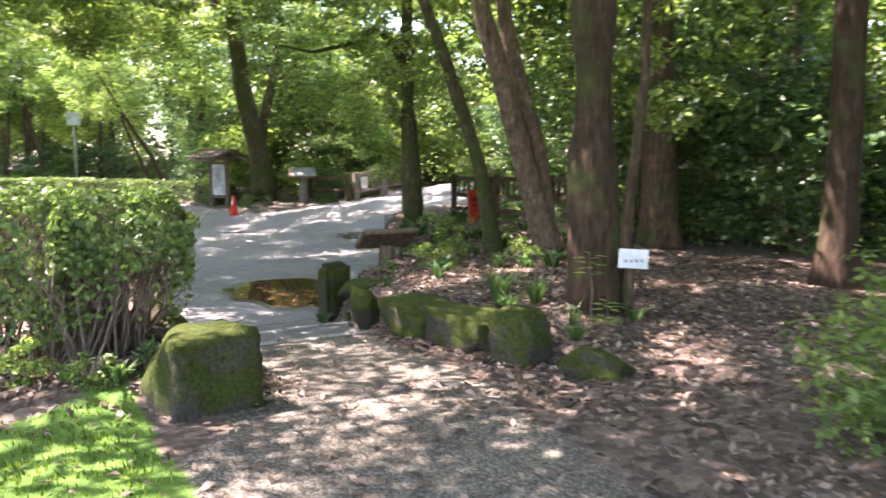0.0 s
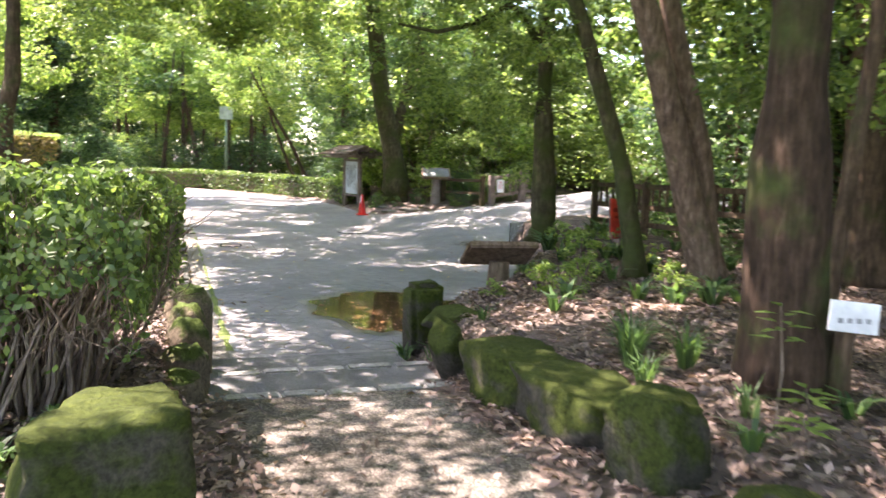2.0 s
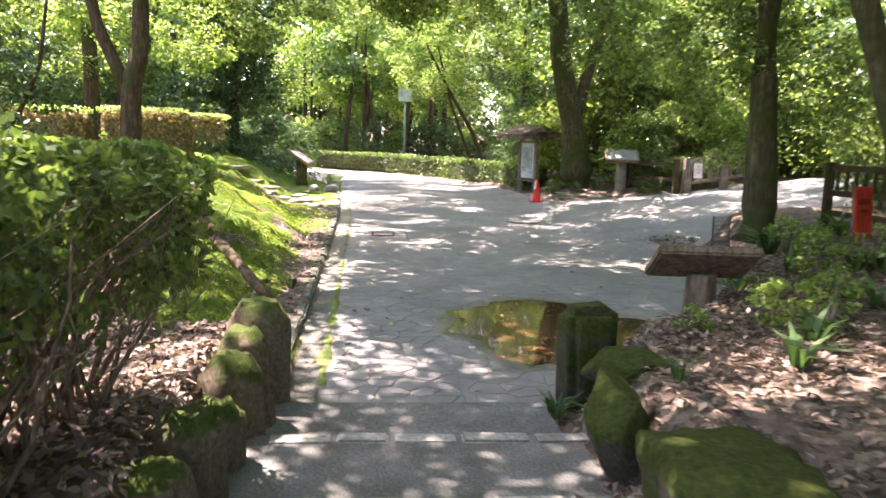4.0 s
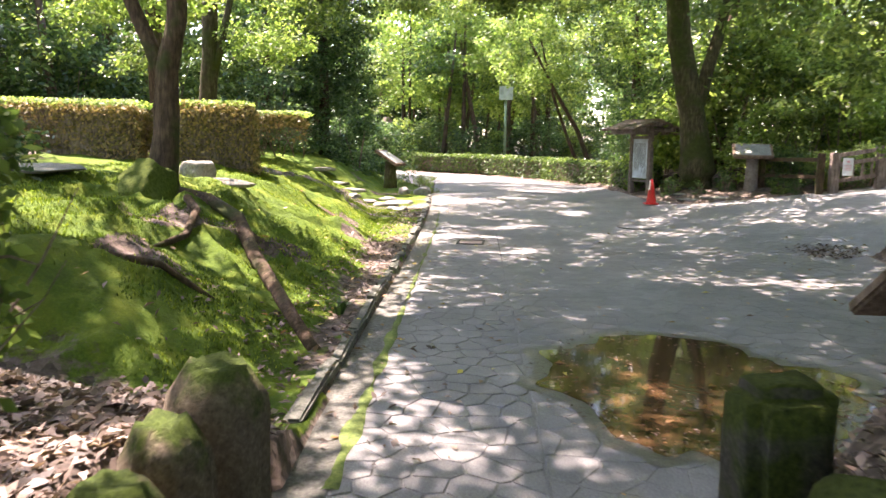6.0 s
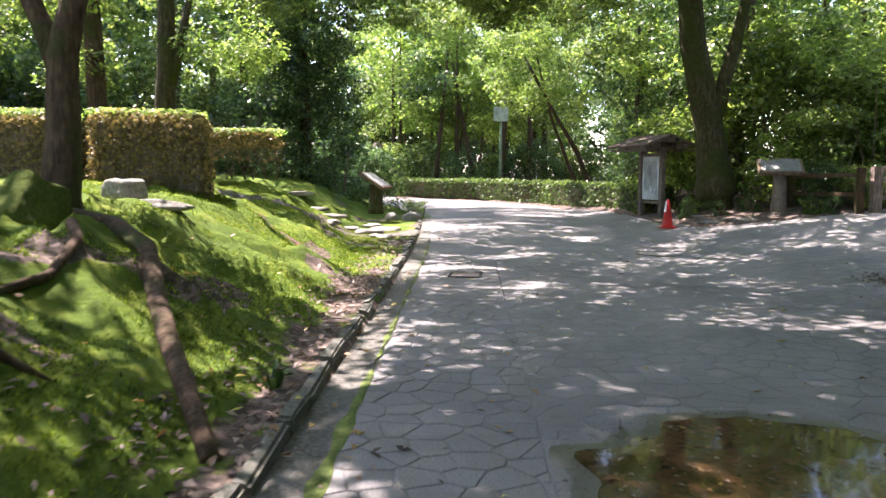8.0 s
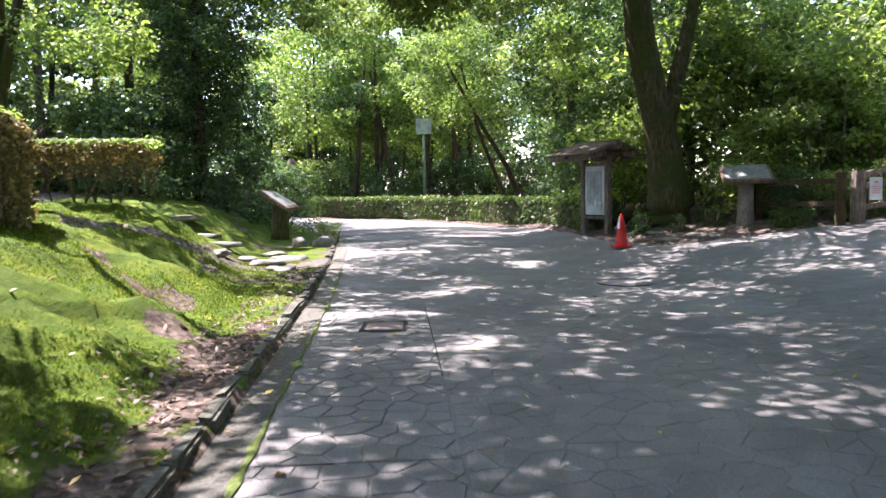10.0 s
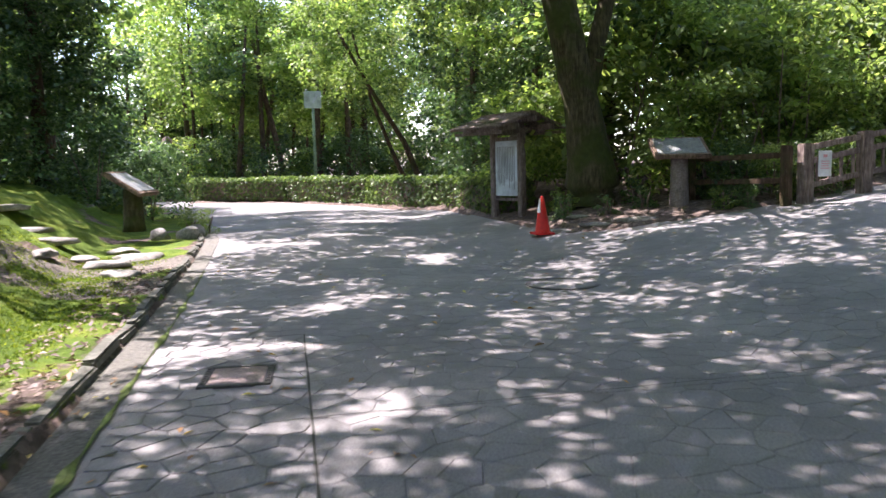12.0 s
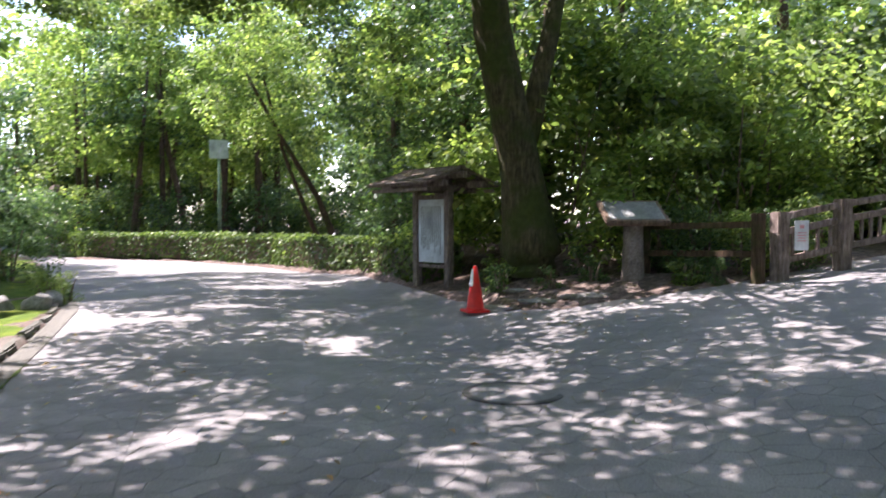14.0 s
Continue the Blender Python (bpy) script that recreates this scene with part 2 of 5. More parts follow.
SIGN_RED = surface("sign_red", (0.50, 0.03, 0.015), (0.62, 0.05, 0.025), (0.70, 0.08, 0.04), 3, 20, 0.5, 0.1, 0.003)
SIGN_DARK = surface("sign_dark_red", (0.25, 0.02, 0.015), (0.30, 0.03, 0.02), (0.35, 0.04, 0.03), 3, 20)
SIGN_PALE = surface("sign_pale", (0.32, 0.38, 0.34), (0.38, 0.45, 0.40), (0.44, 0.50, 0.45), 3, 20, 0.5, 0.05, 0.002)
POLE_GREEN = surface("pole_green", (0.12, 0.18, 0.11), (0.18, 0.25, 0.16), (0.24, 0.31, 0.21), 3, 20)


def water_material():
    m, nt, b = nodes_of("puddle_water", 0.05, 0.24)
    v = coords(nt)
    g = noise_tex(nt, v, 1.5, 4)
    s = noise_tex(nt, v, 18, 5, 0.7)
    col = mix(nt, 0.5, ramp(nt, g, [(0.38, (0.035, 0.02, 0.010)), (0.5, (0.085, 0.046, 0.02)), (0.68, (0.125, 0.066, 0.032))]), ramp(nt, s, [(0.4, (0.02, 0.013, 0.007)), (0.72, (0.13, 0.075, 0.036))]))
    nt.links.new(col, b.inputs["Base Color"])
    b.inputs["IOR"].default_value = 1.33
    r = node(nt, "ShaderNodeTexNoise", Scale=3.0, Detail=1.0)
    nt.links.new(v, r.inputs["Vector"])
    bump(nt, b, r.outputs["Fac"], 0.12, 0.01)
    return m


WATER = water_material()
WET = surface("wet_silt", (0.04, 0.034, 0.026), (0.085, 0.075, 0.062), (0.15, 0.14, 0.12), 2.5, 40, 0.35, 0.4, 0.006, 0.5)
LITTER = leaf_material("fallen_leaf", (0.052, 0.037, 0.031), (0.16, 0.11, 0.093), (0.36, 0.265, 0.23), 0.6, 0.1)
ROAD_LEAF = leaf_material("fallen_leaf_road", (0.14, 0.08, 0.04), (0.38, 0.20, 0.07), (0.55, 0.48, 0.10), 0.5, 0.15)
MOSS_TUFT = leaf_material("moss_tuft", (0.035, 0.065, 0.008), (0.105, 0.17, 0.018), (0.26, 0.31, 0.035), 0.7, 0.35)
BLADE = leaf_material("grass_blade", (0.024, 0.052, 0.018), (0.06, 0.12, 0.04), (0.115, 0.19, 0.06), 0.5, 0.35)
TWIG = bark_material("twig", (0.06, 0.045, 0.034), (0.19, 0.145, 0.11), (0.34, 0.27, 0.215))
GUTTER_MOSS = surface("gutter_moss", (0.04, 0.065, 0.012), (0.10, 0.14, 0.03), (0.19, 0.22, 0.06), 3, 40)
JOINT = surface("joint_dark", (0.03, 0.03, 0.026), (0.06, 0.06, 0.052), (0.10, 0.10, 0.085), 3, 40)


# ---- the lie of the land ----
def lerp_table(v, table):
    for (a, p), (b, q) in zip(table, table[1:]):
        if v <= b:
            k = max(0.0, (v - a) / (b - a))
            return p + (q - p) * k
    return table[-1][1]


def smooth(a, b, v):
    k = min(1.0, max(0.0, (v - a) / (b - a)))
    return k * k * (3 - 2 * k)


def road_h(x, y):
    rise = 0.125 * max(0.0, x - 4.9) * smooth(-3, 5, y)
    return min(rise, 1.2) + 0.05 * smooth(9, 16, y) * smooth(6, 2, x)


PATH_Z = [(-30, 1.5), (-18, 0.86), (-13.5, 0.60), (-10.3, 0.36), (-10.2, 0.15), (-9.15, 0.15), (-9.03, 0.02), (-8.1, 0.02), (-8, 0.0)]
BED_EDGE = [(-30, 3.0), (-14, 2.75), (-12.8, 2.15), (-10.4, 1.95), (-8.6, 2.1), (-7.7, 2.6), (-6.9, 3.3), (-5, 4.5), (-2.9, 6.0), (-1.5, 7.0), (1.0, 7.2), (2.2, 9.0), (3.0, 13.0), (3.6, 40.0)]
FAR_EDGE = [(-12.0, 60.0), (-7.0, 44.0), (-2.6, 34.0), (1.1, 31.0), (4.0, 26.0), (5.9, 20.3), (6.2, 15.5), (6.25, 12.5), (6.6, 10.6), (7.3, 9.9), (9.0, 9.5), (12.0, 9.6), (40.0, 11.0)]


def kerb_x(y):
    return lerp_table(y, [(-8, 0.05), (5, -0.05), (10, -0.2), (14, -0.36), (20, -1.3), (34, -4.5), (60, -14.0)])


def side_of_road(x, y):
    """How far inside the paved road, in metres, roughly; negative outside."""
    d = min(x - kerb_x(y), y + 8.0)
    d = min(d, (lerp_table(y, BED_EDGE) - x) * 0.75)
    far = lerp_table(x, FAR_EDGE)
    k = 0.95 if x > 6.6 else (0.25 if x > 5.9 else 0.6)
    return min(d, (far - y) * k)


def bumpy(x, y, f=1.0, a=1.0):
    return a * noise.noise(Vector((x * f, y * f, 3.7)))


def bank_ridges(x, y):
    """Roots under the moss that fan out downhill from the tree on the bank, and hollows between."""
    dx, dy = x + 3.0, y + 1.2
    dist = math.hypot(dx, dy)
    fan = noise.noise(Vector((math.atan2(dy, dx) * 2.6, dist * 0.35, 1.5)))
    fan = (1 - min(1.0, abs(fan) * 3.2)) ** 2 * 0.17 * smooth(5.5, 2.0, dist)
    cross = noise.noise(Vector((x * 1.0 + y * 0.45, y * 0.95 - x * 0.3, 8.2)))
    cross = (1 - min(1.0, abs(cross) * 2.8)) ** 2 * 0.13
    return max(fan, cross) + bumpy(x + 9, y, 0.75, 0.16)


def bank_cushions(x, y):
    d = noise.voronoi(Vector((x * 3.1, y * 2.4, 0.3)))[0][0]
    e = noise.voronoi(Vector((x * 8.0, y * 7.0, 4.3)))[0][0]
    return 0.055 * (0.7 - min(0.9, d)) + 0.018 * (0.6 - min(0.9, e))


def ground_h(x, y):
    inside = side_of_road(x, y)
    if inside > 0:
        return road_h(x, y) - 0.04 * smooth(0.0, 0.1, inside)
    rough = bumpy(x, y, 2.3, 0.025) + bumpy(x, y, 0.5, 0.06) * smooth(0.0, 1.5, -inside)
    if y > -7.5 and x < kerb_x(y):
        # mossy bank beside the kerb
        d = kerb_x(y) - x
        start = lerp_table(y, [(-8, 0.3), (-5, 0.35), (2.5, 0.6), (8, 1.5), (12, 1.9), (20, 1.0)])
        up = max(0.0, d - start)
        bank = min(0.50 * up, 0.5 * 1.9 + 0.17 * max(0.0, up - 1.9))
        bank = min(bank, 1.25 + 0.06 * max(0, up - 3.4))
        slope = smooth(0.05, 0.7, up) * smooth(5.0, 2.2, up)
        roots = (bank_ridges(x, y) - 0.06) * slope + bank_cushions(x, y) * smooth(0.0, 0.4, up)
        near = smooth(-7.6, -5.6, y)
        h = 0.07 + bank * (0.25 + 0.75 * near) + roots + rough * 1.2
        low = 0.24 + 0.30 * smooth(0.1, 1.5, d)
        return h * smooth(-7.5, -6.6, y) + low * (1 - smooth(-7.5, -6.6, y))
    path = lerp_table(y, PATH_Z)
    if y <= -7.5 and x < lerp_table(y, BED_EDGE) - 0.05:
        left = smooth(-0.05, -0.4, x) * smooth(-13.2, -12.2, y)
        bed = lerp_table(y, [(-30, 1.6), (-14, 0.75), (-12, 0.70), (-10.5, 0.60), (-9, 0.56), (-7.5, 0.54)])
        return path + max(0.12, bed - path) * left + rough * (0.3 + 0.7 * left) - 0.02 * smooth(-8.2, -7.9, y)
    if x > 5.5 and y > lerp_table(x, FAR_EDGE) - 0.4 or y > 12:
        # the wood beyond the road
        flat = smooth(1.0, 2.4, math.hypot(x - 6.3, (y - 14.6) * 0.8))
        return road_h(min(x, 12), min(y, 12)) + 0.03 + 0.15 * flat * smooth(0.1, 1.2, -inside) + rough * 2 * flat + (0.25 * flat * smooth(1, 4, -inside) if x > 6 else 0.0)
    # leaf-strewn bed to the side of the path
    d = -inside
    base = max(path, road_h(min(x, 9), y)) if y < -7.5 else road_h(min(x, 9), max(y, -7.5))
    top = lerp_table(y, [(-30, 1.5), (-18, 0.92), (-13.5, 0.68), (-12.5, 0.74), (-9.0, 0.66), (-6, 0.66), (0, 0.78), (4, 0.9)])
    k = smooth(0.05, 0.55, d) if y > -7.7 else smooth(0.0, 0.5, x - lerp_table(y, BED_EDGE) + 0.05)
    return base + (max(top, base) - base) * k + rough


def grid_lines(lo, hi, step, far):
    inner = list(np.arange(lo, hi + 1e-6, step))
    out, d, p = [], step, 0.0
    while p < far:
        d *= 1.35
        p += d
        out.append(p)
    return [lo - v for v in reversed(out)] + inner + [hi + v for v in out]


def finer(lines, lo, hi):
    """The same lines with one more between each pair from lo to hi."""
    out = []
    for a, b in zip(lines, lines[1:]):
        out += [a, (a + b) / 2] if lo < a < hi else [a]
    return out + [lines[-1]]


def mesh_from(name, verts, faces, material, smooth_shade=True):
    me = bpy.data.meshes.new(name)
    me.from_pydata(verts, [], faces)
    me.update()
    if smooth_shade:
        me.polygons.foreach_set("use_smooth", [True] * len(me.polygons))
    if material:
        me.materials.append(material)
    return me


def attribute(me, name, values):
    a = me.attributes.new(name, "FLOAT", "POINT")
    a.data.foreach_set("value", values)


def part(name, bm, material, parent=None, label=""):
    """Links a bmesh as one mesh object under a thing or a part."""
    me = bpy.data.meshes.new(name)
    bm.to_mesh(me)
    bm.free()
    if material:
        me.materials.append(material)
    ob = new(name, me)
    if parent:
        ob.parent = parent
    if label:
        ob["label"] = label
    return ob


def shade_smooth(ob):
    ob.data.polygons.foreach_set("use_smooth", [True] * len(ob.data.polygons))
    return ob


def box(bm, sx, sy, sz, m=None, bevel=0.0):
    r = bmesh.ops.create_cube(bm, size=1.0)
    bmesh.ops.scale(bm, vec=(sx, sy, sz), verts=r["verts"])
    if bevel:
        edges = list({e for v in r["verts"] for e in v.link_edges})
        bv = bmesh.ops.bevel(bm, geom=edges, offset=bevel, segments=2, affect="EDGES")
        verts = list({v for f in bv["faces"] for v in f.verts} | {v for v in r["verts"] if v.is_valid})
    else:
        verts = r["verts"]
    if m is not None:
        bmesh.ops.transform(bm, matrix=m, verts=verts)
    return bm


def empty(name, m, label, category, group=""):
    e = new(name)
    e.empty_display_size = 0.1
    e.matrix_world = m
    return tagged(e, label, category, group)


# ---- ground ----
def build_ground():
    xs = finer(grid_lines(-9, 13, 0.13, 260), -4.4, 0.3)
    ys = finer(grid_lines(-21, 24, 0.16, 260), -8.2, 9.5)
    verts, moss, lawn, grit = [], [], [], []
    for y in ys:
        for x in xs:
            verts.append((x, y, ground_h(x, y)))
            n = bumpy(x, y, 0.9, 0.5) + bumpy(x, y, 3.1, 0.3)
            d = kerb_x(y) - x
            st = lerp_table(y, [(-8, 0.3), (-3, 0.4), (1.5, 0.6), (3, 0.4), (4.5, 0.05), (20, 0.0)])
            mo = smooth(st - 0.25, st + 0.25, d + n * 0.5) * smooth(-7.5, -6.3, y + n)
            strip = smooth(0.5, 0.0, d) * smooth(-0.15, 0.15, n) * (1 if y > -7 else 0) * (1 if d > 0 else 0)
            back = smooth(6.8, 5.6, d + n)
            mo = max(mo * back, strip * 0.9)
            bare = min(math.hypot(x + 0.5 - k * 3.1, y - 9.8 - k * 2.5) for k in (0, -0.25, -0.5, -0.75, -1)) if -5 < x < 1 and 6 < y < 15 else 9
            bare = min(bare, math.hypot((x + 0.9) * 0.7, y - 7.2)) if y > 5 else bare
            sand = smooth(1.0, 0.6, bare + n * 0.5) if x < kerb_x(y) else 0.0
            mo *= (1 - sand) * (1 - 0.7 * smooth(0.28, 0.42, bumpy(x + 5, y * 0.7, 1.1, 1.0)) * smooth(3.2, 2.2, d))
            moss.append(mo if x < kerb_x(y) else 0.0)
            lawn.append(smooth(-12.1, -12.6, y + n * 0.3 - 0.75 * (x + 1.2)) * smooth(-0.75, -1.05, x + n * 0.2))
            cx = 0.95 if y > -12 else 0.95 - 0.38 * (-12 - y)
            half = 1.0 + 0.16 * max(0, -12 - y)
            grit.append(max(sand, smooth(half + 0.1, half - 0.45, abs(x - cx) + n * 0.45) * smooth(-7.6, -8.2, y)))
    w = len(xs)
    faces = [(j * w + i, j * w + i + 1, (j + 1) * w + i + 1, (j + 1) * w + i) for j in range(len(ys) - 1) for i in range(w - 1)]
    me = mesh_from("ground", verts, faces, GROUND)
    attribute(me, "moss", moss)
    attribute(me, "lawn", lawn)
    attribute(me, "grit", grit)
    return tagged(new("ground", me), "uneven park ground of leaf litter, moss and gravel", "ground", kind="structure")


def build_road():
    xs = grid_lines(-6, 13, 0.2, 30)
    ys = list(np.arange(-8.0, 45, 0.2))
    verts, index, faces = [], {}, []

    def vert(x, y):
        key = (round(x, 3), round(y, 3))
        if key not in index:
            index[key] = len(verts)
            verts.append((x, y, road_h(x, y)))
        return index[key]

    for y0, y1 in zip(ys, ys[1:]):
        a, b = kerb_x(y0) + 0.0, kerb_x(y1) + 0.0
        line0 = [v for v in xs if v > a + 0.05]
        inside = [x for x in line0 if side_of_road(x + 0.1, (y0 + y1) / 2) > 0]
        if not inside:
            continue
        run = inside + [inside[-1] + 0.2]
        first = True
        for x0, x1 in zip(run, run[1:]):
            if x1 - x0 > 3:
                continue
            if first:
                faces.append((vert(a, y0), vert(x0, y0), vert(x0, y1), vert(b, y1)))
                first = False
            faces.append((vert(x0, y0), vert(x1, y0), vert(x1, y1), vert(x0, y1)))
    me = mesh_from("road", verts, faces, PAVING)
    return tagged(new("road", me), "grey stone-patterned paved park road", "road", kind="structure")


# ---- plants ----
def tube(bm, points, radii, sides=10):
    """A tapered tube along points."""
    rings = []
    for n, (p, r) in enumerate(zip(points, radii)):
        a = Vector(points[max(0, n - 1)])
        b = Vector(points[min(len(points) - 1, n + 1)])
        q = (b - a).to_track_quat("Z", "Y")
        ring = []
        for s in range(sides):
            w = 2 * math.pi * s / sides
            rr = r * (1 + 0.10 * noise.noise(Vector((math.cos(w) * 1.3, math.sin(w) * 1.3, p[2] * 0.6 + p[0]))))
            ring.append(bm.verts.new(Vector(p) + q @ Vector((rr * math.cos(w), rr * math.sin(w), 0))))
        rings.append(ring)
    for r0, r1 in zip(rings, rings[1:]):
        for s in range(sides):
            bm.faces.new((r0[s], r0[(s + 1) % sides], r1[(s + 1) % sides], r1[s]))
    bm.faces.new(list(reversed(rings[0])))
    bm.faces.new(rings[-1])


def leaf_cloud(rng, lumps, count, size, flat=0.5):
    """Vertices and faces of small pointed leaves gathered in lumps: (centre, radii)."""
    weights = np.array([r[0] * r[1] + r[1] * r[2] for _, r in lumps], float)
    pick = rng.choice(len(lumps), count, p=weights / weights.sum())
    c = np.array([l[0] for l in lumps], float)[pick]
    rad = np.array([l[1] for l in lumps], float)[pick]
    d = rng.normal(size=(count, 3))
    d /= np.linalg.norm(d, axis=1)[:, None]
    shell = rng.uniform(0.45, 1.05, count) ** 0.7
    at = c + d * rad * shell[:, None]
    up = np.stack([rng.normal(0, 1 - flat, count), rng.normal(0, 1 - flat, count), np.full(count, 0.6)], 1) + d * 0.35
    up /= np.linalg.norm(up, axis=1)[:, None]
    t = rng.normal(size=(count, 3))
    t -= up * (t * up).sum(1)[:, None]
    t /= np.linalg.norm(t, axis=1)[:, None]
    s = np.cross(up, t)
    ln = (size * rng.uniform(0.6, 1.35, count))[:, None]
    v = np.stack([at - t * ln * 0.5, at + s * ln * 0.26, at + t * ln * 0.5, at - s * ln * 0.26], 1).reshape(-1, 3)
    f = np.arange(4 * count).reshape(-1, 4)
    return v, f


def leaf_mesh(name, v, f, material):
    me = bpy.data.meshes.new(name)
    me.vertices.add(len(v))
    me.vertices.foreach_set("co", np.asarray(v, np.float32).ravel())
    me.loops.add(f.size)
    me.loops.foreach_set("vertex_index", f.astype(np.int32).ravel())
    me.polygons.add(len(f))
    me.polygons.foreach_set("loop_start", np.arange(0, f.size, 4, dtype=np.int32))
    me.update(calc_edges=True)
    me.validate()
    me.materials.append(material)
    return me


# ---- the setting ----
build_ground()
build_road()


def rows_of(a, b, gap):
    n = max(1, int(round((b - a) / gap)))
    return [a + (b - a) * k / n for k in range(n + 1)]


def build_kerb():
    e = tagged(new("kerb"), "worn mossy stone kerb along the road", "kerb", kind="structure")
    rnd = random.Random(4)
    y = -6.75
    while y < 15.5:
        ln = rnd.choice((0.62, 0.7, 0.9, 0.6))
        x0, x1 = kerb_x(y), kerb_x(y + ln)
        bm = bmesh.new()
        box(bm, 0.12, ln - rnd.uniform(0.015, 0.05), 0.26, None, 0.022)
        for v in bm.verts:
            v.co += Vector((rnd.uniform(-1, 1), rnd.uniform(-1, 1), rnd.uniform(-1, 1))) * 0.009
        ob = part("kerb_stone", bm, KERB, e)
        ob.matrix_world = pose((x0 + x1) / 2 - 0.065 + rnd.uniform(-0.015, 0.015), y + ln / 2, -0.028 + rnd.uniform(-0.025, 0.018), rnd.uniform(-2, 2), rnd.uniform(-5, 5), math.degrees(math.atan2(x0 - x1, ln)) + rnd.uniform(-1.2, 1.2))
        y += ln
    # concrete gutter beside it
    verts, faces = [], []
    ys = rows_of(-8.0, 16, 0.3)
    for yy in ys:
        for o, z in ((0.0, 0.004), (0.06, 0.004), (0.16, -0.004 + 0.01), (0.27, 0.012), (0.29, 0.012)):
            verts.append((kerb_x(yy) + o, yy, road_h(0, yy) + z))
    for j in range(len(ys) - 1):
        for i in range(4):
            faces.append((j * 5 + i, j * 5 + i + 1, j * 5 + 6 + i, j * 5 + 5 + i))
    tagged(new("gutter", mesh_from("gutter", verts, faces, GUTTER)), "narrow concrete gutter with moss at its edges", "gutter", kind="structure")
    r = random.Random(8)
    verts, faces = [], []
    ys = rows_of(-7.5, 9, 0.05)
    for yy in ys:
        w = 0.004 + 0.075 * max(0.0, 0.15 + smooth(0, -6, yy) * 0.35 + noise.noise(Vector((0, yy * 1.3, 5))) + 0.6 * noise.noise(Vector((0, yy * 2.6, 1))))
        c = kerb_x(yy) + 0.30 + 0.012 * noise.noise(Vector((3, yy * 4, 0)))
        for o, z in ((-w, 0.008), (-w * 0.5, 0.014), (w * 0.4, 0.014), (w * 0.8, 0.008)):
            verts.append((c + o, yy, road_h(0, yy) + z + r.uniform(0, 0.006)))
    for j in range(len(ys) - 1):
        for i in range(3):
            faces.append((j * 4 + i, j * 4 + i + 1, j * 4 + 5 + i, j * 4 + 4 + i))
    tagged(new("moss_strip", mesh_from("moss_strip", verts, faces, GUTTER_MOSS)), "strip of moss along the paving's edge", "moss", kind="stuff")


def build_steps():
    """Shallow concrete steps with a row of edging stones at each."""
    e = tagged(new("steps"), "shallow concrete steps edged with pale stones", "steps", kind="structure")
    rnd = random.Random(9)
    for y0, y1, z in ((-8.05, -9.03, 0.07), (-9.03, -10.2, 0.20)):
        bm = bmesh.new()
        box(bm, 2.1, abs(y1 - y0), 0.3, pose(1.02, (y0 + y1) / 2, z - 0.15), 0.008)
        part("tread", bm, CONCRETE, e)
    for y, z in ((-9.1, 0.208), (-10.26, 0.345)):
        x = 0.12
        while x < 1.95:
            ln = rnd.uniform(0.34, 0.5)
            bm = bmesh.new()
            box(bm, ln - 0.025, 0.15, 0.3, None, 0.015)
            ob = part("edging_stone", bm, STONE, e)
            ob.matrix_world = pose(x + ln / 2, y + rnd.uniform(-0.015, 0.015), z - 0.145 + rnd.uniform(-0.006, 0.006), 0, 0, rnd.uniform(-1.5, 1.5))
            x += ln


build_kerb()
build_steps()


def outline(cx, cy, rx, ry, wob, seed, n=56):
    out = []
    for k in range(n):
        w = 2 * math.pi * k / n
        r = 1 + wob * noise.noise(Vector((math.cos(w) * 1.6 + seed, math.sin(w) * 1.6, seed))) + wob * 0.4 * noise.noise(Vector((math.cos(w) * 5, math.sin(w) * 5 + seed, 0)))
        out.append((cx + rx * r * math.cos(w), cy + ry * r * math.sin(w)))
    return out


def puddle():
    ring = outline(2.72, -5.45, 1.15, 1.5, 0.33, 2.0, 120)
    wet = [(2.72 + (x - 2.72) * 1.13 + 0.03 * noise.noise(Vector((x * 9, y * 9, 1))), -5.45 + (y + 5.45) * 1.10) for x, y in ring]
    bm = bmesh.new()
    bm.faces.new([bm.verts.new((x, y, road_h(x, y) + 0.0105)) for x, y in wet])
    tagged(part("wet_ground", bm, WET), "dark wet rim of silt round the puddle", "ground", kind="structure")
    bm = bmesh.new()
    bm.faces.new([bm.verts.new((x, y, road_h(x, y) + 0.014)) for x, y in ring])
    tagged(part("puddle", bm, WATER), "shallow brown puddle on the paving", "water", kind="structure")


puddle()


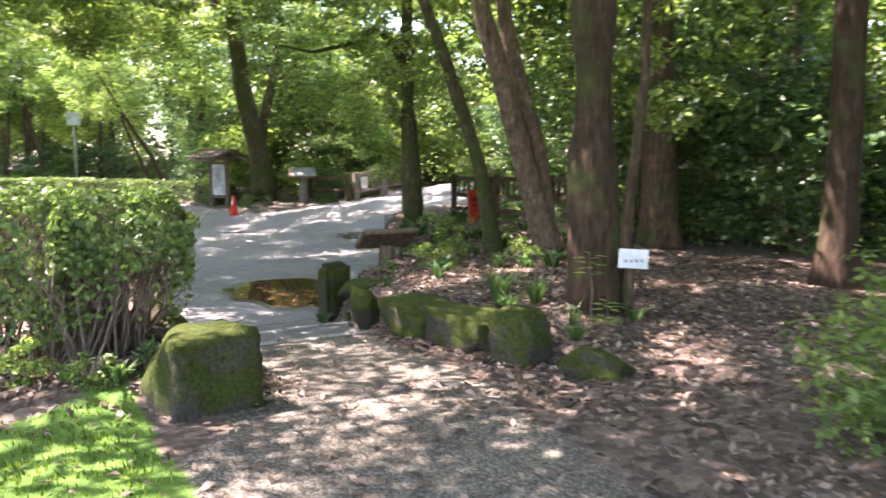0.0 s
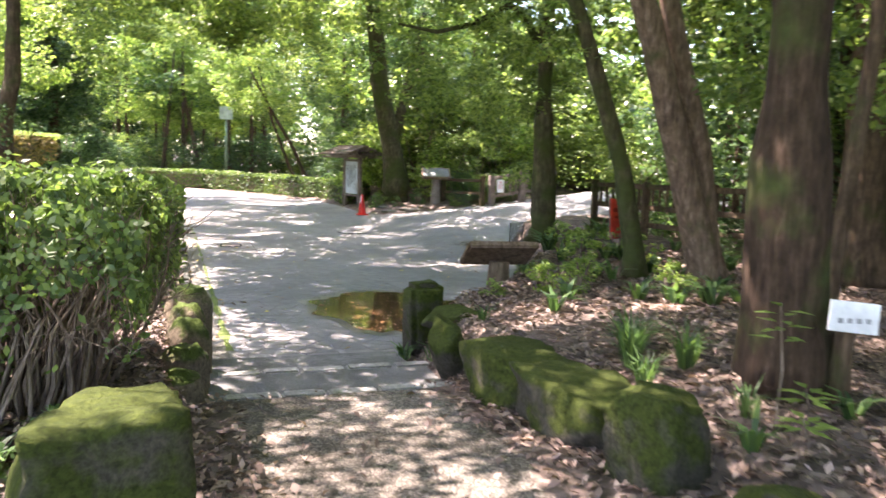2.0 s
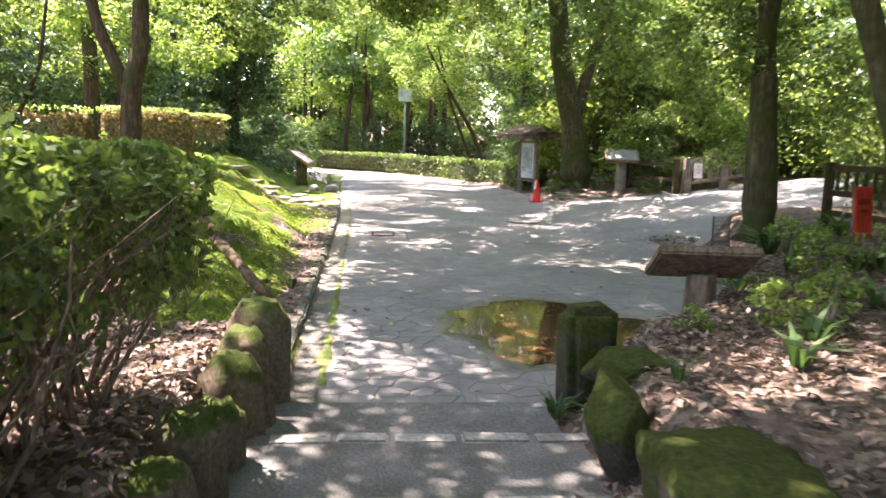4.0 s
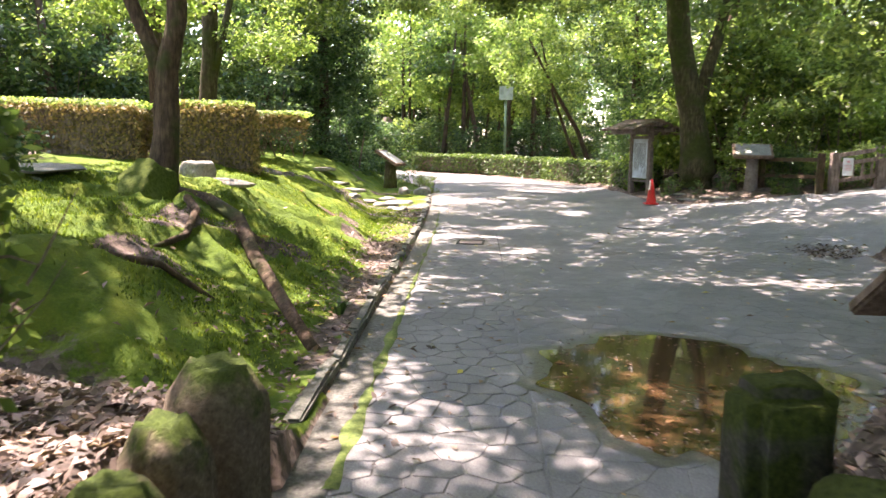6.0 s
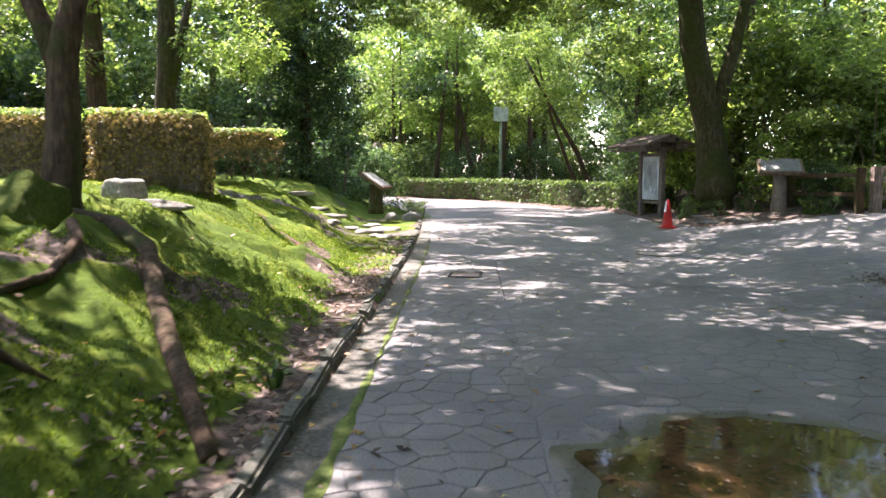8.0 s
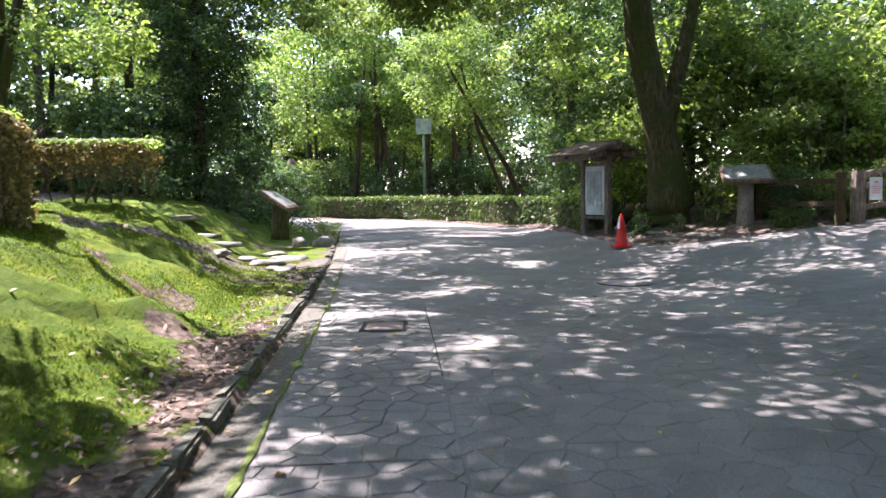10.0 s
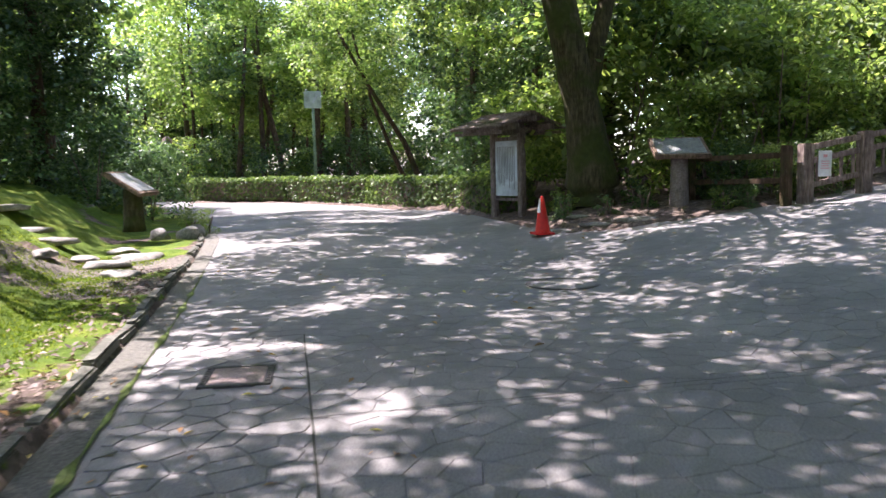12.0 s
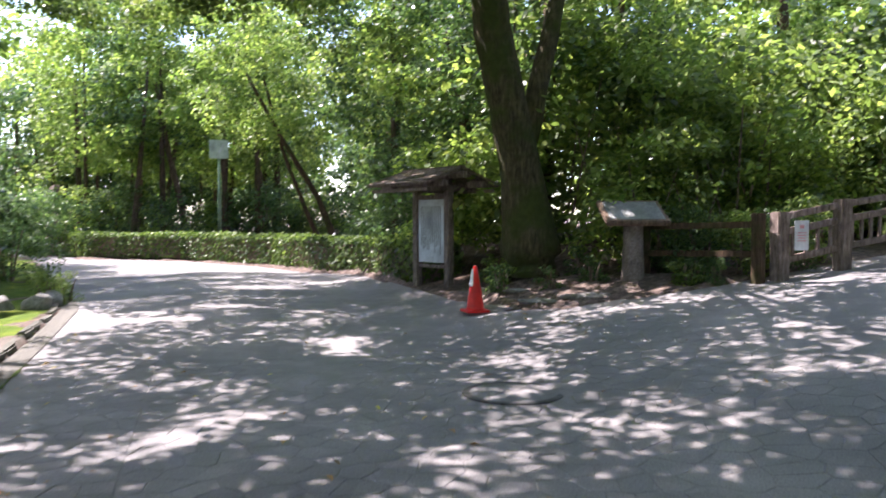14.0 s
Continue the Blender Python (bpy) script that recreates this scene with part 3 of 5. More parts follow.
# ---- boulders, posts and stones ----
def rock(name, at, size, turn, material, seed, label, square=0.5, tilt=(0, 0), category="rock", group="", sub=3, facets=9):
    bm = bmesh.new()
    bmesh.ops.create_icosphere(bm, subdivisions=sub + 1, radius=1.0)
    rr = random.Random(int(seed * 100))
    cuts = [(Vector((rr.uniform(-1, 1), rr.uniform(-1, 1), rr.uniform(-0.5, 1))).normalized(), rr.uniform(0.62, 0.9) if facets > 5 else rr.uniform(0.85, 1.0)) for _ in range(facets)]
    for v in bm.verts:
        p = v.co.copy()
        m = max(abs(p.x), abs(p.y), abs(p.z))
        p = p.lerp(p / m * 0.86, square)
        for q, lim in cuts:
            over = p.dot(q) - lim
            if over > 0:
                p -= q * over * 0.92
        n = noise.noise(p * 1.3 + Vector((seed, 0, 0))) * 0.16 + noise.noise(p * 3.4 + Vector((0, seed, 0))) * 0.07 + noise.noise(p * 8 + Vector((0, 0, seed))) * 0.025
        v.co = Vector((p.x * size[0], p.y * size[1], p.z * size[2])) * (1 + n)
    ob = shade_smooth(part(name, bm, material))
    ob.matrix_world = pose(*at, tilt[0], tilt[1], turn)
    return tagged(ob, label, category, group)


rock("boulder", (-0.50, -12.72, 0.78), (0.38, 0.36, 0.40), 12, ROCK_MOSS, 1.9, "large moss-covered boulder at the hedge's corner", 0.9, facets=4)
G1 = "mossy stones edging the bed"
rock("mossy_stone", (2.36, -13.62, 0.66), (0.36, 0.24, 0.17), -22, ROCK_MOSS, 2.1, "low flat mossy stone lying in leaves", 0.45, (0, 14), group=G1)
rock("mossy_stone", (2.22, -12.78, 0.72), (0.27, 0.25, 0.32), 15, ROCK_MOSS, 3.4, "upright mossy stone slab edging the bed", 0.8, (0, 9), group=G1, facets=5)
rock("mossy_stone", (2.28, -11.85, 0.58), (0.36, 0.62, 0.26), 8, ROCK_MOSS, 4.2, "long mossy stone block holding the bed", 0.85, group=G1, facets=5)
rock("mossy_stone", (2.24, -10.75, 0.56), (0.36, 0.66, 0.26), -5, ROCK_MOSS, 5.9, "long stone block with thick bright moss", 0.85, group=G1, facets=5)
rock("mossy_stone", (2.16, -9.62, 0.44), (0.19, 0.40, 0.32), -14, ROCK_MOSS, 6.6, "leaning mossy stone slab beside the steps", 0.7, (18, -22), group=G1)
rock("mossy_stone", (2.46, -8.85, 0.58), (0.26, 0.36, 0.15), 25, ROCK_MOSS, 7.7, "small mossy stone on the bed's corner", 0.55, (0, 8), group=G1)
for k, (x, y, z, s) in enumerate(((-1.35, 9.5, 0.16, 0.34), (-1.0, 10.5, 0.14, 0.42), (-1.9, 10.5, 0.27, 0.36), (-2.5, 11.2, 0.42, 0.40), (-3.1, 11.8, 0.60, 0.36), (-3.6, 12.3, 0.80, 0.40), (-0.9, 8.4, 0.13, 0.30), (-2.2, 9.4, 0.28, 0.30), (-1.5, 11.6, 0.25, 0.3))):
    rock("stepping_stone", (x, y, ground_h(x, y) + 0.03), (s * 1.1, s * 0.85, 0.07), 40 * k, PALE_STONE, 8.0 + k, "pale flat stepping stone on the bank", 0.8, group="stones up the bank", sub=2)
rock("boulder", (-2.95, -2.0, ground_h(-2.95, -2.0) + 0.02), (0.42, 0.46, 0.40), 30, MOSS_GREEN, 11.5, "moss-green pointed boulder below the tree", 0.15)
rock("boulder", (-3.35, 1.0, ground_h(-3.35, 1.0) + 0.1), (0.34, 0.24, 0.24), 10, PALE_STONE, 12.2, "grey weathered stone behind the tree", 0.6)
rock("boulder", (-2.8, 0.6, ground_h(-2.8, 0.6) + 0.02), (0.5, 0.14, 0.08), -6, PALE_STONE, 12.9, "low grey stone slab on the moss", 0.7)
rock("flat_slab", (-4.3, -2.4, ground_h(-4.3, -2.4) + 0.02), (0.75, 0.5, 0.06), 8, PALE_STONE, 13.4, "pale flat paving slab on the bank", 0.85)
# pale low lumps added in place of the sunlit strip along the concrete edge
for k, (x, y, s) in enumerate(((6.5, 10.95, 0.36), (7.0, 10.5, 0.34), (7.6, 10.2, 0.36), (6.9, 11.3, 0.2))):
    rock("sunlit_edge_piece", (x, y, ground_h(x, y) + 0.0), (s * 1.25, s * 0.45, 0.05), -35 + 9 * k, PALE_STONE, 20.0 + k, "low pale piece standing in for the road's sunlit edge", 0.6, group="stones at the road's edge", sub=2)
for k, (x, y, s) in enumerate(((-0.75, 14.2, 0.28), (-1.25, 14.0, 0.24), (-0.62, 14.9, 0.25))):
    rock("boulder", (x, y, ground_h(x, y) + 0.08), (s, s * 0.8, s * 0.75), 50 * k, STONE, 14.0 + k, "grey stone beside the sign's foot", 0.5, group="stones by the sign", sub=2)


def stone_post():
    bm = bmesh.new()
    box(bm, 0.40, 0.36, 0.86, None, 0.07)
    bmesh.ops.subdivide_edges(bm, edges=bm.edges[:], cuts=3, use_grid_fill=True)
    for v in bm.verts:
        v.co += v.co.normalized() * (0.03 * noise.noise(v.co * 4) + 0.015 * noise.noise(v.co * 14))
    ob = shade_smooth(part("stone_post", bm, ROCK_MOSS))
    ob.matrix_world = pose(2.40, -8.0, 0.40, 2, -3, 8)
    tagged(ob, "squat moss-covered stone post at the road's edge", "post")


stone_post()


def log_post(x, y, r, top, seed, lean=(0, 0)):
    base = ground_h(x, y) - 0.1
    h = top - base
    bm = bmesh.new()
    n, sides = 12, 40
    rings = []
    for j in range(n + 1):
        k = j / n
        taper = 1.12 - 0.12 * k - 0.42 * max(0.0, (k - 0.72) / 0.28) ** 2.4
        ring = []
        for s in range(sides):
            w = 2 * math.pi * s / sides
            rr = r * taper * (1 + 0.09 * noise.noise(Vector((math.cos(w) * 2 + seed, math.sin(w) * 2, k * 1.2))) + 0.2 * abs(noise.noise(Vector((math.cos(w) * 5 + seed, math.sin(w) * 5, k * 0.5)))) - 0.03)
            z = h * k + (0.03 * noise.noise(Vector((math.cos(w) * 2, math.sin(w) * 2, seed))) if j >= n - 1 else 0) - (0.018 if j == n - 1 else 0)
            ring.append(bm.verts.new((rr * math.cos(w), rr * math.sin(w), z)))
        rings.append(ring)
    for r0, r1 in zip(rings, rings[1:]):
        for s in range(sides):
            bm.faces.new((r0[s], r0[(s + 1) % sides], r1[(s + 1) % sides], r1[s]))
    c = bm.verts.new((0, 0, h - 0.012))
    for s in range(sides):
        bm.faces.new((rings[-1][s], rings[-1][(s + 1) % sides], c))
    ob = shade_smooth(part("log_post", bm, LOG))
    ob.matrix_world = pose(x, y, base, lean[0], lean[1], seed * 40)
    tagged(ob, "weathered mossy log post retaining the bed", "post", "log posts beside the steps")


for k, (x, y, r, top) in enumerate(((-0.10, -7.92, 0.22, 0.81), (-0.08, -8.45, 0.17, 0.72), (-0.12, -8.95, 0.19, 0.68), (-0.12, -9.45, 0.16, 0.56), (-0.16, -9.9, 0.17, 0.66), (-0.22, -10.4, 0.19, 0.60))):
    log_post(x, y, r, top, 1.0 + k * 1.7, (random.Random(k).uniform(-4, 4), random.Random(k + 9).uniform(-4, 4)))


# ---- covers in the paving ----
def square_cover():
    e = empty("manhole_cover", pose(1.0, 2.69, road_h(1, 2.7) + 0.012, 0, 0, -3), "square iron cover set in the paving", "manhole cover")
    bm = bmesh.new()
    for sx, sy, x, y in ((0.50, 0.05, 0, 0.255), (0.50, 0.05, 0, -0.255), (0.05, 0.46, 0.225, 0), (0.05, 0.46, -0.225, 0)):
        box(bm, sx, sy, 0.02, pose(x, y, 0.0), 0.004)
    part("frame", bm, IRON, e)
    bm = bmesh.new()
    box(bm, 0.39, 0.45, 0.014, None, 0.004)
    part("lid", bm, IRON_WORN, e, "worn rusty lid")
    for k in range(7):
        for x in (-0.2, 0.2):
            bm = bmesh.new()
            box(bm, 0.03, 0.025, 0.012, None, 0.003)
            part("rib", bm, IRON, e).location = (x * 1.12, -0.2 + k * 0.066, 0.012)


def round_cover():
    e = empty("manhole_cover", pose(4.66, 5.95, road_h(4.66, 5.95) + 0.01), "round iron cover with a paved centre", "manhole cover")
    bm = bmesh.new()
    for r0, r1, z in ((0.40, 0.46, 0.006),):
        n = 48
        a = [bm.verts.new((r0 * math.cos(2 * math.pi * k / n), r0 * math.sin(2 * math.pi * k / n), z)) for k in range(n)]
        b = [bm.verts.new((r1 * math.cos(2 * math.pi * k / n), r1 * math.sin(2 * math.pi * k / n), z)) for k in range(n)]
        c = [bm.verts.new((r1 * 1.01 * math.cos(2 * math.pi * k / n), r1 * 1.01 * math.sin(2 * math.pi * k / n), -0.012)) for k in range(n)]
        for k in range(n):
            bm.faces.new((a[k], b[k], b[(k + 1) % n], a[(k + 1) % n]))
            bm.faces.new((b[k], c[k], c[(k + 1) % n], b[(k + 1) % n]))
    part("ring", bm, IRON, e)
    bm = bmesh.new()
    bmesh.ops.create_circle(bm, cap_ends=True, segments=48, radius=0.395)
    part("lid", bm, PAVING, e).location = (0, 0, 0.002)


square_cover()
round_cover()


# ---- signs, kiosk, cone, fences ----
def bars(parent, x0, x1, z0, z1, columns, y, material, rnd, name="writing"):
    """Unreadable upright writing as plain bars."""
    for k in range(columns):
        x = x0 + (x1 - x0) * (k + 0.5) / columns
        ln = (z1 - z0) * rnd.uniform(0.75, 1.0)
        bm = bmesh.new()
        box(bm, (x1 - x0) / columns * 0.4, 0.002, ln, pose(x, y, z1 - ln / 2))
        part(name, bm, material, parent)


def kiosk():
    e = empty("notice_kiosk", pose(6.48, 14.72, 0.12, 0, 0, -68.3), "roofed timber notice kiosk with a pale board", "notice board")
    for x in (-0.52, 0.52):
        bm = bmesh.new()
        box(bm, 0.15, 0.15, 2.12, pose(x, 0, 1.04), 0.012)
        part("post", bm, TIMBER, e)
    for z, h in ((0.52, 0.07), (1.93, 0.09)):
        bm = bmesh.new()
        box(bm, 0.89, 0.06, h, pose(0, 0, z), 0.006)
        part("rail", bm, TIMBER, e)
    bm = bmesh.new()
    box(bm, 0.84, 0.03, 1.28, pose(0, -0.03, 1.24), 0.004)
    board = part("board", bm, BOARD, e, "pale blue-white notice board")
    bars(board, -0.34, 0.34, 0.75, 1.75, 11, -0.048, INK, random.Random(3))
    for x in (-0.52, 0.52):
        bm = bmesh.new()
        box(bm, 0.12, 1.36, 0.13, pose(x, 0, 2.10), 0.01)
        part("tie_beam", bm, TIMBER, e)
        bm = bmesh.new()
        box(bm, 0.10, 0.10, 0.2, pose(x, 0, 2.25), 0.008)
        part("king_post", bm, TIMBER, e)
    for y, z in ((0, 2.38), (-0.5, 2.2), (0.5, 2.2), (-0.82, 2.08), (0.82, 2.08)):
        bm = bmesh.new()
        box(bm, 2.06 if abs(y) < 0.7 else 1.86, 0.13 if abs(y) < 0.7 else 0.09, 0.13 if abs(y) < 0.7 else 0.07, pose(0, y, z - 0.03), 0.012)
        part("purlin", bm, TIMBER, e)
    slope = math.degrees(math.atan2(0.32, 0.92))
    for s in (-1, 1):
        bm = bmesh.new()
        box(bm, 1.95, 1.02, 0.045, None, 0.006)
        roof = part("roof_slope", bm, SHINGLE, e, "weathered shingle roof slope")
        roof.matrix_basis = pose(0, s * 0.47, 2.31, -s * slope)
        rnd = random.Random(s + 5)
        for row in range(6):
            for col in range(11):
                bm = bmesh.new()
                box(bm, 0.165, 0.20, 0.014)
                sh = part("shingle", bm, SHINGLE, roof)
                sh.matrix_basis = pose(-0.87 + col * 0.174 + rnd.uniform(-0.01, 0.01), s * (-0.42 + row * 0.17), 0.034 + rnd.uniform(0, 0.006), s * 3.5, 0, rnd.uniform(-2, 2))
    bm = bmesh.new()
    box(bm, 1.97, 0.16, 0.05, pose(0, 0, 2.50), 0.02)
    part("ridge_cap", bm, SHINGLE, e)


def cone():
    e = empty("traffic_cone", pose(5.98, 10.72, road_h(5.98, 10.72) + 0.03), "red plastic traffic cone with a white sleeve", "traffic cone")
    bm = bmesh.new()
    box(bm, 0.38, 0.38, 0.035, pose(0, 0, 0.018), 0.012)
    part("base", bm, CONE_RED, e)
    bm = bmesh.new()
    tube(bm, [(0, 0, 0.03), (0, 0, 0.06), (0, 0, 0.4), (0, 0, 0.69), (0, 0, 0.71)], [0.155, 0.135, 0.083, 0.034, 0.022], 24)
    shade_smooth(part("body", bm, CONE_RED, e))
    bm = bmesh.new()
    r = bmesh.ops.create_cone(bm, segments=20, radius1=0.081, radius2=0.045, depth=0.26, cap_ends=False)
    bmesh.ops.delete(bm, geom=[f for f in bm.faces if f.calc_center_median().x > -0.03], context="FACES")
    sl = part("sleeve", bm, WHITE, e, "white paper sleeve")
    sl.matrix_basis = pose(-0.008, -0.003, 0.53)


def lectern(at, turn, post_w, post_h, bw, bd, tilt, label, plate=False, post_mat=None):
    e = empty("sign_stand", pose(*at, 0, 0, turn), label, "sign")
    bm = bmesh.new()
    tube(bm, [(0, 0, -0.15), (0, 0, 0.0), (0, 0, post_h * 0.5), (0, 0, post_h)], [post_w * 0.62, post_w * 0.58, post_w * 0.52, post_w * 0.5], 18)
    shade_smooth(part("post", bm, post_mat or POST_STONE, e))
    bm = bmesh.new()
    box(bm, bw, bd, 0.09, None, 0.02)
    board = part("board", bm, SLAB_WOOD, e)
    board.matrix_basis = pose(0, 0, post_h + 0.05 + 0.06, tilt)
    bm = bmesh.new()
    box(bm, bw * 0.86, bd * 0.8, 0.012, pose(0, 0, 0.047), 0.004)
    part("face_plate", bm, PLATE if plate else SLAB_FACE, board, "weathered grey face plate")
    return e


kiosk()
cone()
lectern((8.66, 10.62, ground_h(8.66, 10.62)), -12, 0.32, 0.95, 1.05, 0.72, 30, "grey timber sign stand on a stone post")
lectern((-1.68, 13.6, 0.46), 78, 0.36, 0.70, 1.0, 0.85, 32, "low wooden sign stand beside the stones", True, BARK_MOSS)
lectern((3.78, -6.85, 0.52), -6, 0.27, 0.36, 0.93, 0.58, -31, "wooden sign stand seen from behind", False, SLAB_WOOD)


def rail_fence(name, posts, rails, label, post_w=0.18, high=1.05, balusters=None, wood=None):
    e = empty(name, pose(posts[0][0], posts[0][1], 0), label, "fence")
    inv = e.matrix_world.inverted()
    for x, y, z in posts:
        bm = bmesh.new()
        box(bm, post_w, post_w, high + 0.2, inv @ pose(x, y, z + high / 2 - 0.1), 0.018)
        part("post", bm, wood or TIMBER, e)
    for (x0, y0, z0), (x1, y1, z1) in zip(posts, posts[1:]):
        a = math.degrees(math.atan2(y1 - y0, x1 - x0))
        ln = math.hypot(x1 - x0, y1 - y0)
        for f in rails:
            bm = bmesh.new()
            box(bm, ln - post_w, 0.07, 0.10, inv @ pose((x0 + x1) / 2, (y0 + y1) / 2, (z0 + z1) / 2 + f * high, 0, -math.degrees(math.atan2(z1 - z0, ln)), a), 0.012)
            part("rail", bm, wood or TIMBER, e)
        if balusters:
            n = int(ln / 0.2)
            for k in range(1, n):
                bm = bmesh.new()
                lo, hi = balusters
                box(bm, 0.055, 0.04, (hi - lo) * high, inv @ pose(x0 + (x1 - x0) * k / n, y0 + (y1 - y0) * k / n, z0 + (z1 - z0) * k / n + (lo + hi) / 2 * high), 0.006)
                part("baluster", bm, wood or TIMBER, e)
    return e


rail_fence("fence", [(9.05, 10.9, 0.58), (9.9, 9.15, 0.62)], (0.42, 0.84), "dark timber post and rail fence", 0.16, 1.05, None, BARK)
rail_fence("gate", [(10.2, 9.05, 0.64), (11.36, 9.05, 0.84), (12.6, 9.2, 1.0)], (0.3, 0.7, 0.92), "dark timber gate and rails beside the road", 0.21, 1.05, (0.3, 0.7))
rail_fence("fence", [(8.35, -1.3, 0.66), (8.5, -3.0, 0.68), (8.7, -4.8, 0.70), (8.95, -6.5, 0.72)], (0.3, 0.58, 0.92), "dark timber fence behind the trees", 0.13, 1.2, (0.58, 0.92), BARK)


def notice():
    e = empty("notice", pose(10.47, 8.91, 1.34, 0, 0, 2), "white paper notice fixed to the gate", "notice")
    bm = bmesh.new()
    box(bm, 0.26, 0.012, 0.44, None, 0.002)
    part("sheet", bm, WHITE, e)
    bm = bmesh.new()
    for k, (w, z) in enumerate(((0.08, 0.13), (0.16, 0.04), (0.17, 0.0), (0.15, -0.04), (0.17, -0.08))):
        box(bm, w, 0.002, 0.05 if k == 0 else 0.014, pose(0, -0.0075, z))
    part("writing", bm, PINK_INK, e, "faded pink writing")


def red_sign():
    e = empty("red_sign", pose(7.98, -2.9, ground_h(7.98, -2.9) - 0.24, -4, 0, 25), "upright red sign board on a stand", "sign")
    bm = bmesh.new()
    box(bm, 0.42, 0.03, 0.92, pose(0, 0, 0.56), 0.006)
    part("panel", bm, SIGN_RED, e)
    bm = bmesh.new()
    box(bm, 0.3, 0.002, 0.08, pose(0, -0.018, 0.8))
    box(bm, 0.22, 0.002, 0.05, pose(0, -0.018, 0.66))
    part("writing", bm, SIGN_DARK, e)
    for x in (-0.2, 0.2):
        bm = bmesh.new()
        box(bm, 0.03, 0.03, 1.15, pose(x, 0.03, 0.5), 0.004)
        part("leg", bm, TIMBER, e)


def tree_card():
    e = empty("name_plate", pose(3.66, -12.545, 0.62, 0, 0, -24), "small white name plate on a dark stub", "sign")
    bm = bmesh.new()
    tube(bm, [(0, 0.05, 0), (0.0, 0.04, 0.35), (0.01, 0.03, 0.72)], [0.08, 0.065, 0.05], 10)
    shade_smooth(part("stub", bm, BARK, e))
    bm = bmesh.new()
    box(bm, 0.29, 0.012, 0.185, pose(0, -0.08, 0.70, -6, 4, 0), 0.002)
    pl = part("plate", bm, WHITE, e)
    for x in (-0.08, -0.027, 0.027, 0.08):
        bm = bmesh.new()
        box(bm, 0.03, 0.002, 0.03, pose(x, -0.094, 0.68))
        part("writing", bm, INK, pl)


def white_sign():
    e = empty("park_sign", pose(2.66, 33.6, 0.3), "square white sign on a tall pole", "sign")
    bm = bmesh.new()
    tube(bm, [(0, 0, 0), (0, 0, 2.3), (0, 0, 4.65)], [0.08, 0.07, 0.06], 10)
    shade_smooth(part("pole", bm, POLE_GREEN, e))
    bm = bmesh.new()
    box(bm, 0.78, 0.05, 0.78, pose(0, -0.07, 4.3), 0.02)
    pl = part("panel", bm, SIGN_PALE, e)
    bm = bmesh.new()
    box(bm, 0.085, 0.004, 0.42, pose(0.1, -0.098, 4.33, 0, 30))
    part("mark", bm, INK_PALE, pl)


def far_lamp():
    e = empty("lamp_post", pose(-5.3, 44, 0.4), "small lamp post at the bend", "lamp")
    bm = bmesh.new()
    tube(bm, [(0, 0, 0), (0, 0, 2.6)], [0.09, 0.07], 8)
    part("pole", bm, TIMBER, e)
    bm = bmesh.new()
    r = bmesh.ops.create_cone(bm, segments=4, radius1=0.55, radius2=0.1, depth=0.4, cap_ends=True)
    bmesh.ops.translate(bm, verts=r["verts"], vec=(0, 0, 2.9))
    part("cap", bm, SHINGLE, e)


def mesh_panel():
    e = empty("barrier", pose(6.05, -2.35, 0.30, 0, 0, 35), "small grey wire-mesh barrier panel", "barrier")
    for x in (-0.24, 0.24):
        bm = bmesh.new()
        tube(bm, [(x, 0, -0.1), (x, 0, 0.72)], [0.012, 0.012], 6)
        part("upright", bm, IRON, e)
    for z in np.linspace(0.02, 0.7, 12):
        bm = bmesh.new()
        tube(bm, [(-0.24, 0, z), (0.24, 0, z)], [0.005, 0.005], 5)
        part("wire", bm, IRON, e)
    for x in np.linspace(-0.2, 0.2, 9):
        bm = bmesh.new()
        tube(bm, [(x, 0.006, 0.02), (x, 0.006, 0.7)], [0.005, 0.005], 5)
        part("wire", bm, IRON, e)


notice()
red_sign()
tree_card()
white_sign()
far_lamp()
mesh_panel()


# ---- hedges ----
rng = np.random.default_rng(7)


def twig_mesh(ln, thick, high, count):
    """Thin bent twigs filling the space under a hedge's leaves."""
    p0 = np.stack([rng.uniform(-0.5, 0.5, count) * (ln - 0.1), rng.uniform(-0.5, 0.5, count) * (thick - 0.1), rng.uniform(0.3, 0.8, count) * high], 1)
    d = np.stack([rng.normal(0, 0.5, count), rng.normal(0, 0.5, count), rng.uniform(0.2, 1.0, count)], 1)
    d /= np.linalg.norm(d, axis=1)[:, None]
    l2 = rng.uniform(0.15, 0.42, count)[:, None]
    p1 = p0 + d * l2 * 0.5
    p2 = p1 + (d + rng.normal(0, 0.35, (count, 3))) * l2 * 0.5
    p2[:, 2] = np.minimum(p2[:, 2], high * 0.97)
    side = np.cross(d, rng.normal(size=(count, 3)))
    side /= np.linalg.norm(side, axis=1)[:, None]
    other = np.cross(d, side)
    r = rng.uniform(0.0025, 0.006, count)[:, None]
    rings = []
    for p, k in ((p0, 1.0), (p1, 0.8), (p2, 0.4)):
        rings.append([p + side * r * k, p - side * r * k * 0.5 + other * r * k * 0.87, p - side * r * k * 0.5 - other * r * k * 0.87])
    quads = []
    for q0, q1 in zip(rings, rings[1:]):
        for i in range(3):
            j = (i + 1) % 3
            quads.append(np.stack([q0[i], q0[j], q1[j], q1[i]], 1))
    v = np.concatenate(quads, 0).reshape(-1, 3)
    return leaf_mesh("twig_tangle", v, np.arange(len(v)).reshape(-1, 4), TWIG)


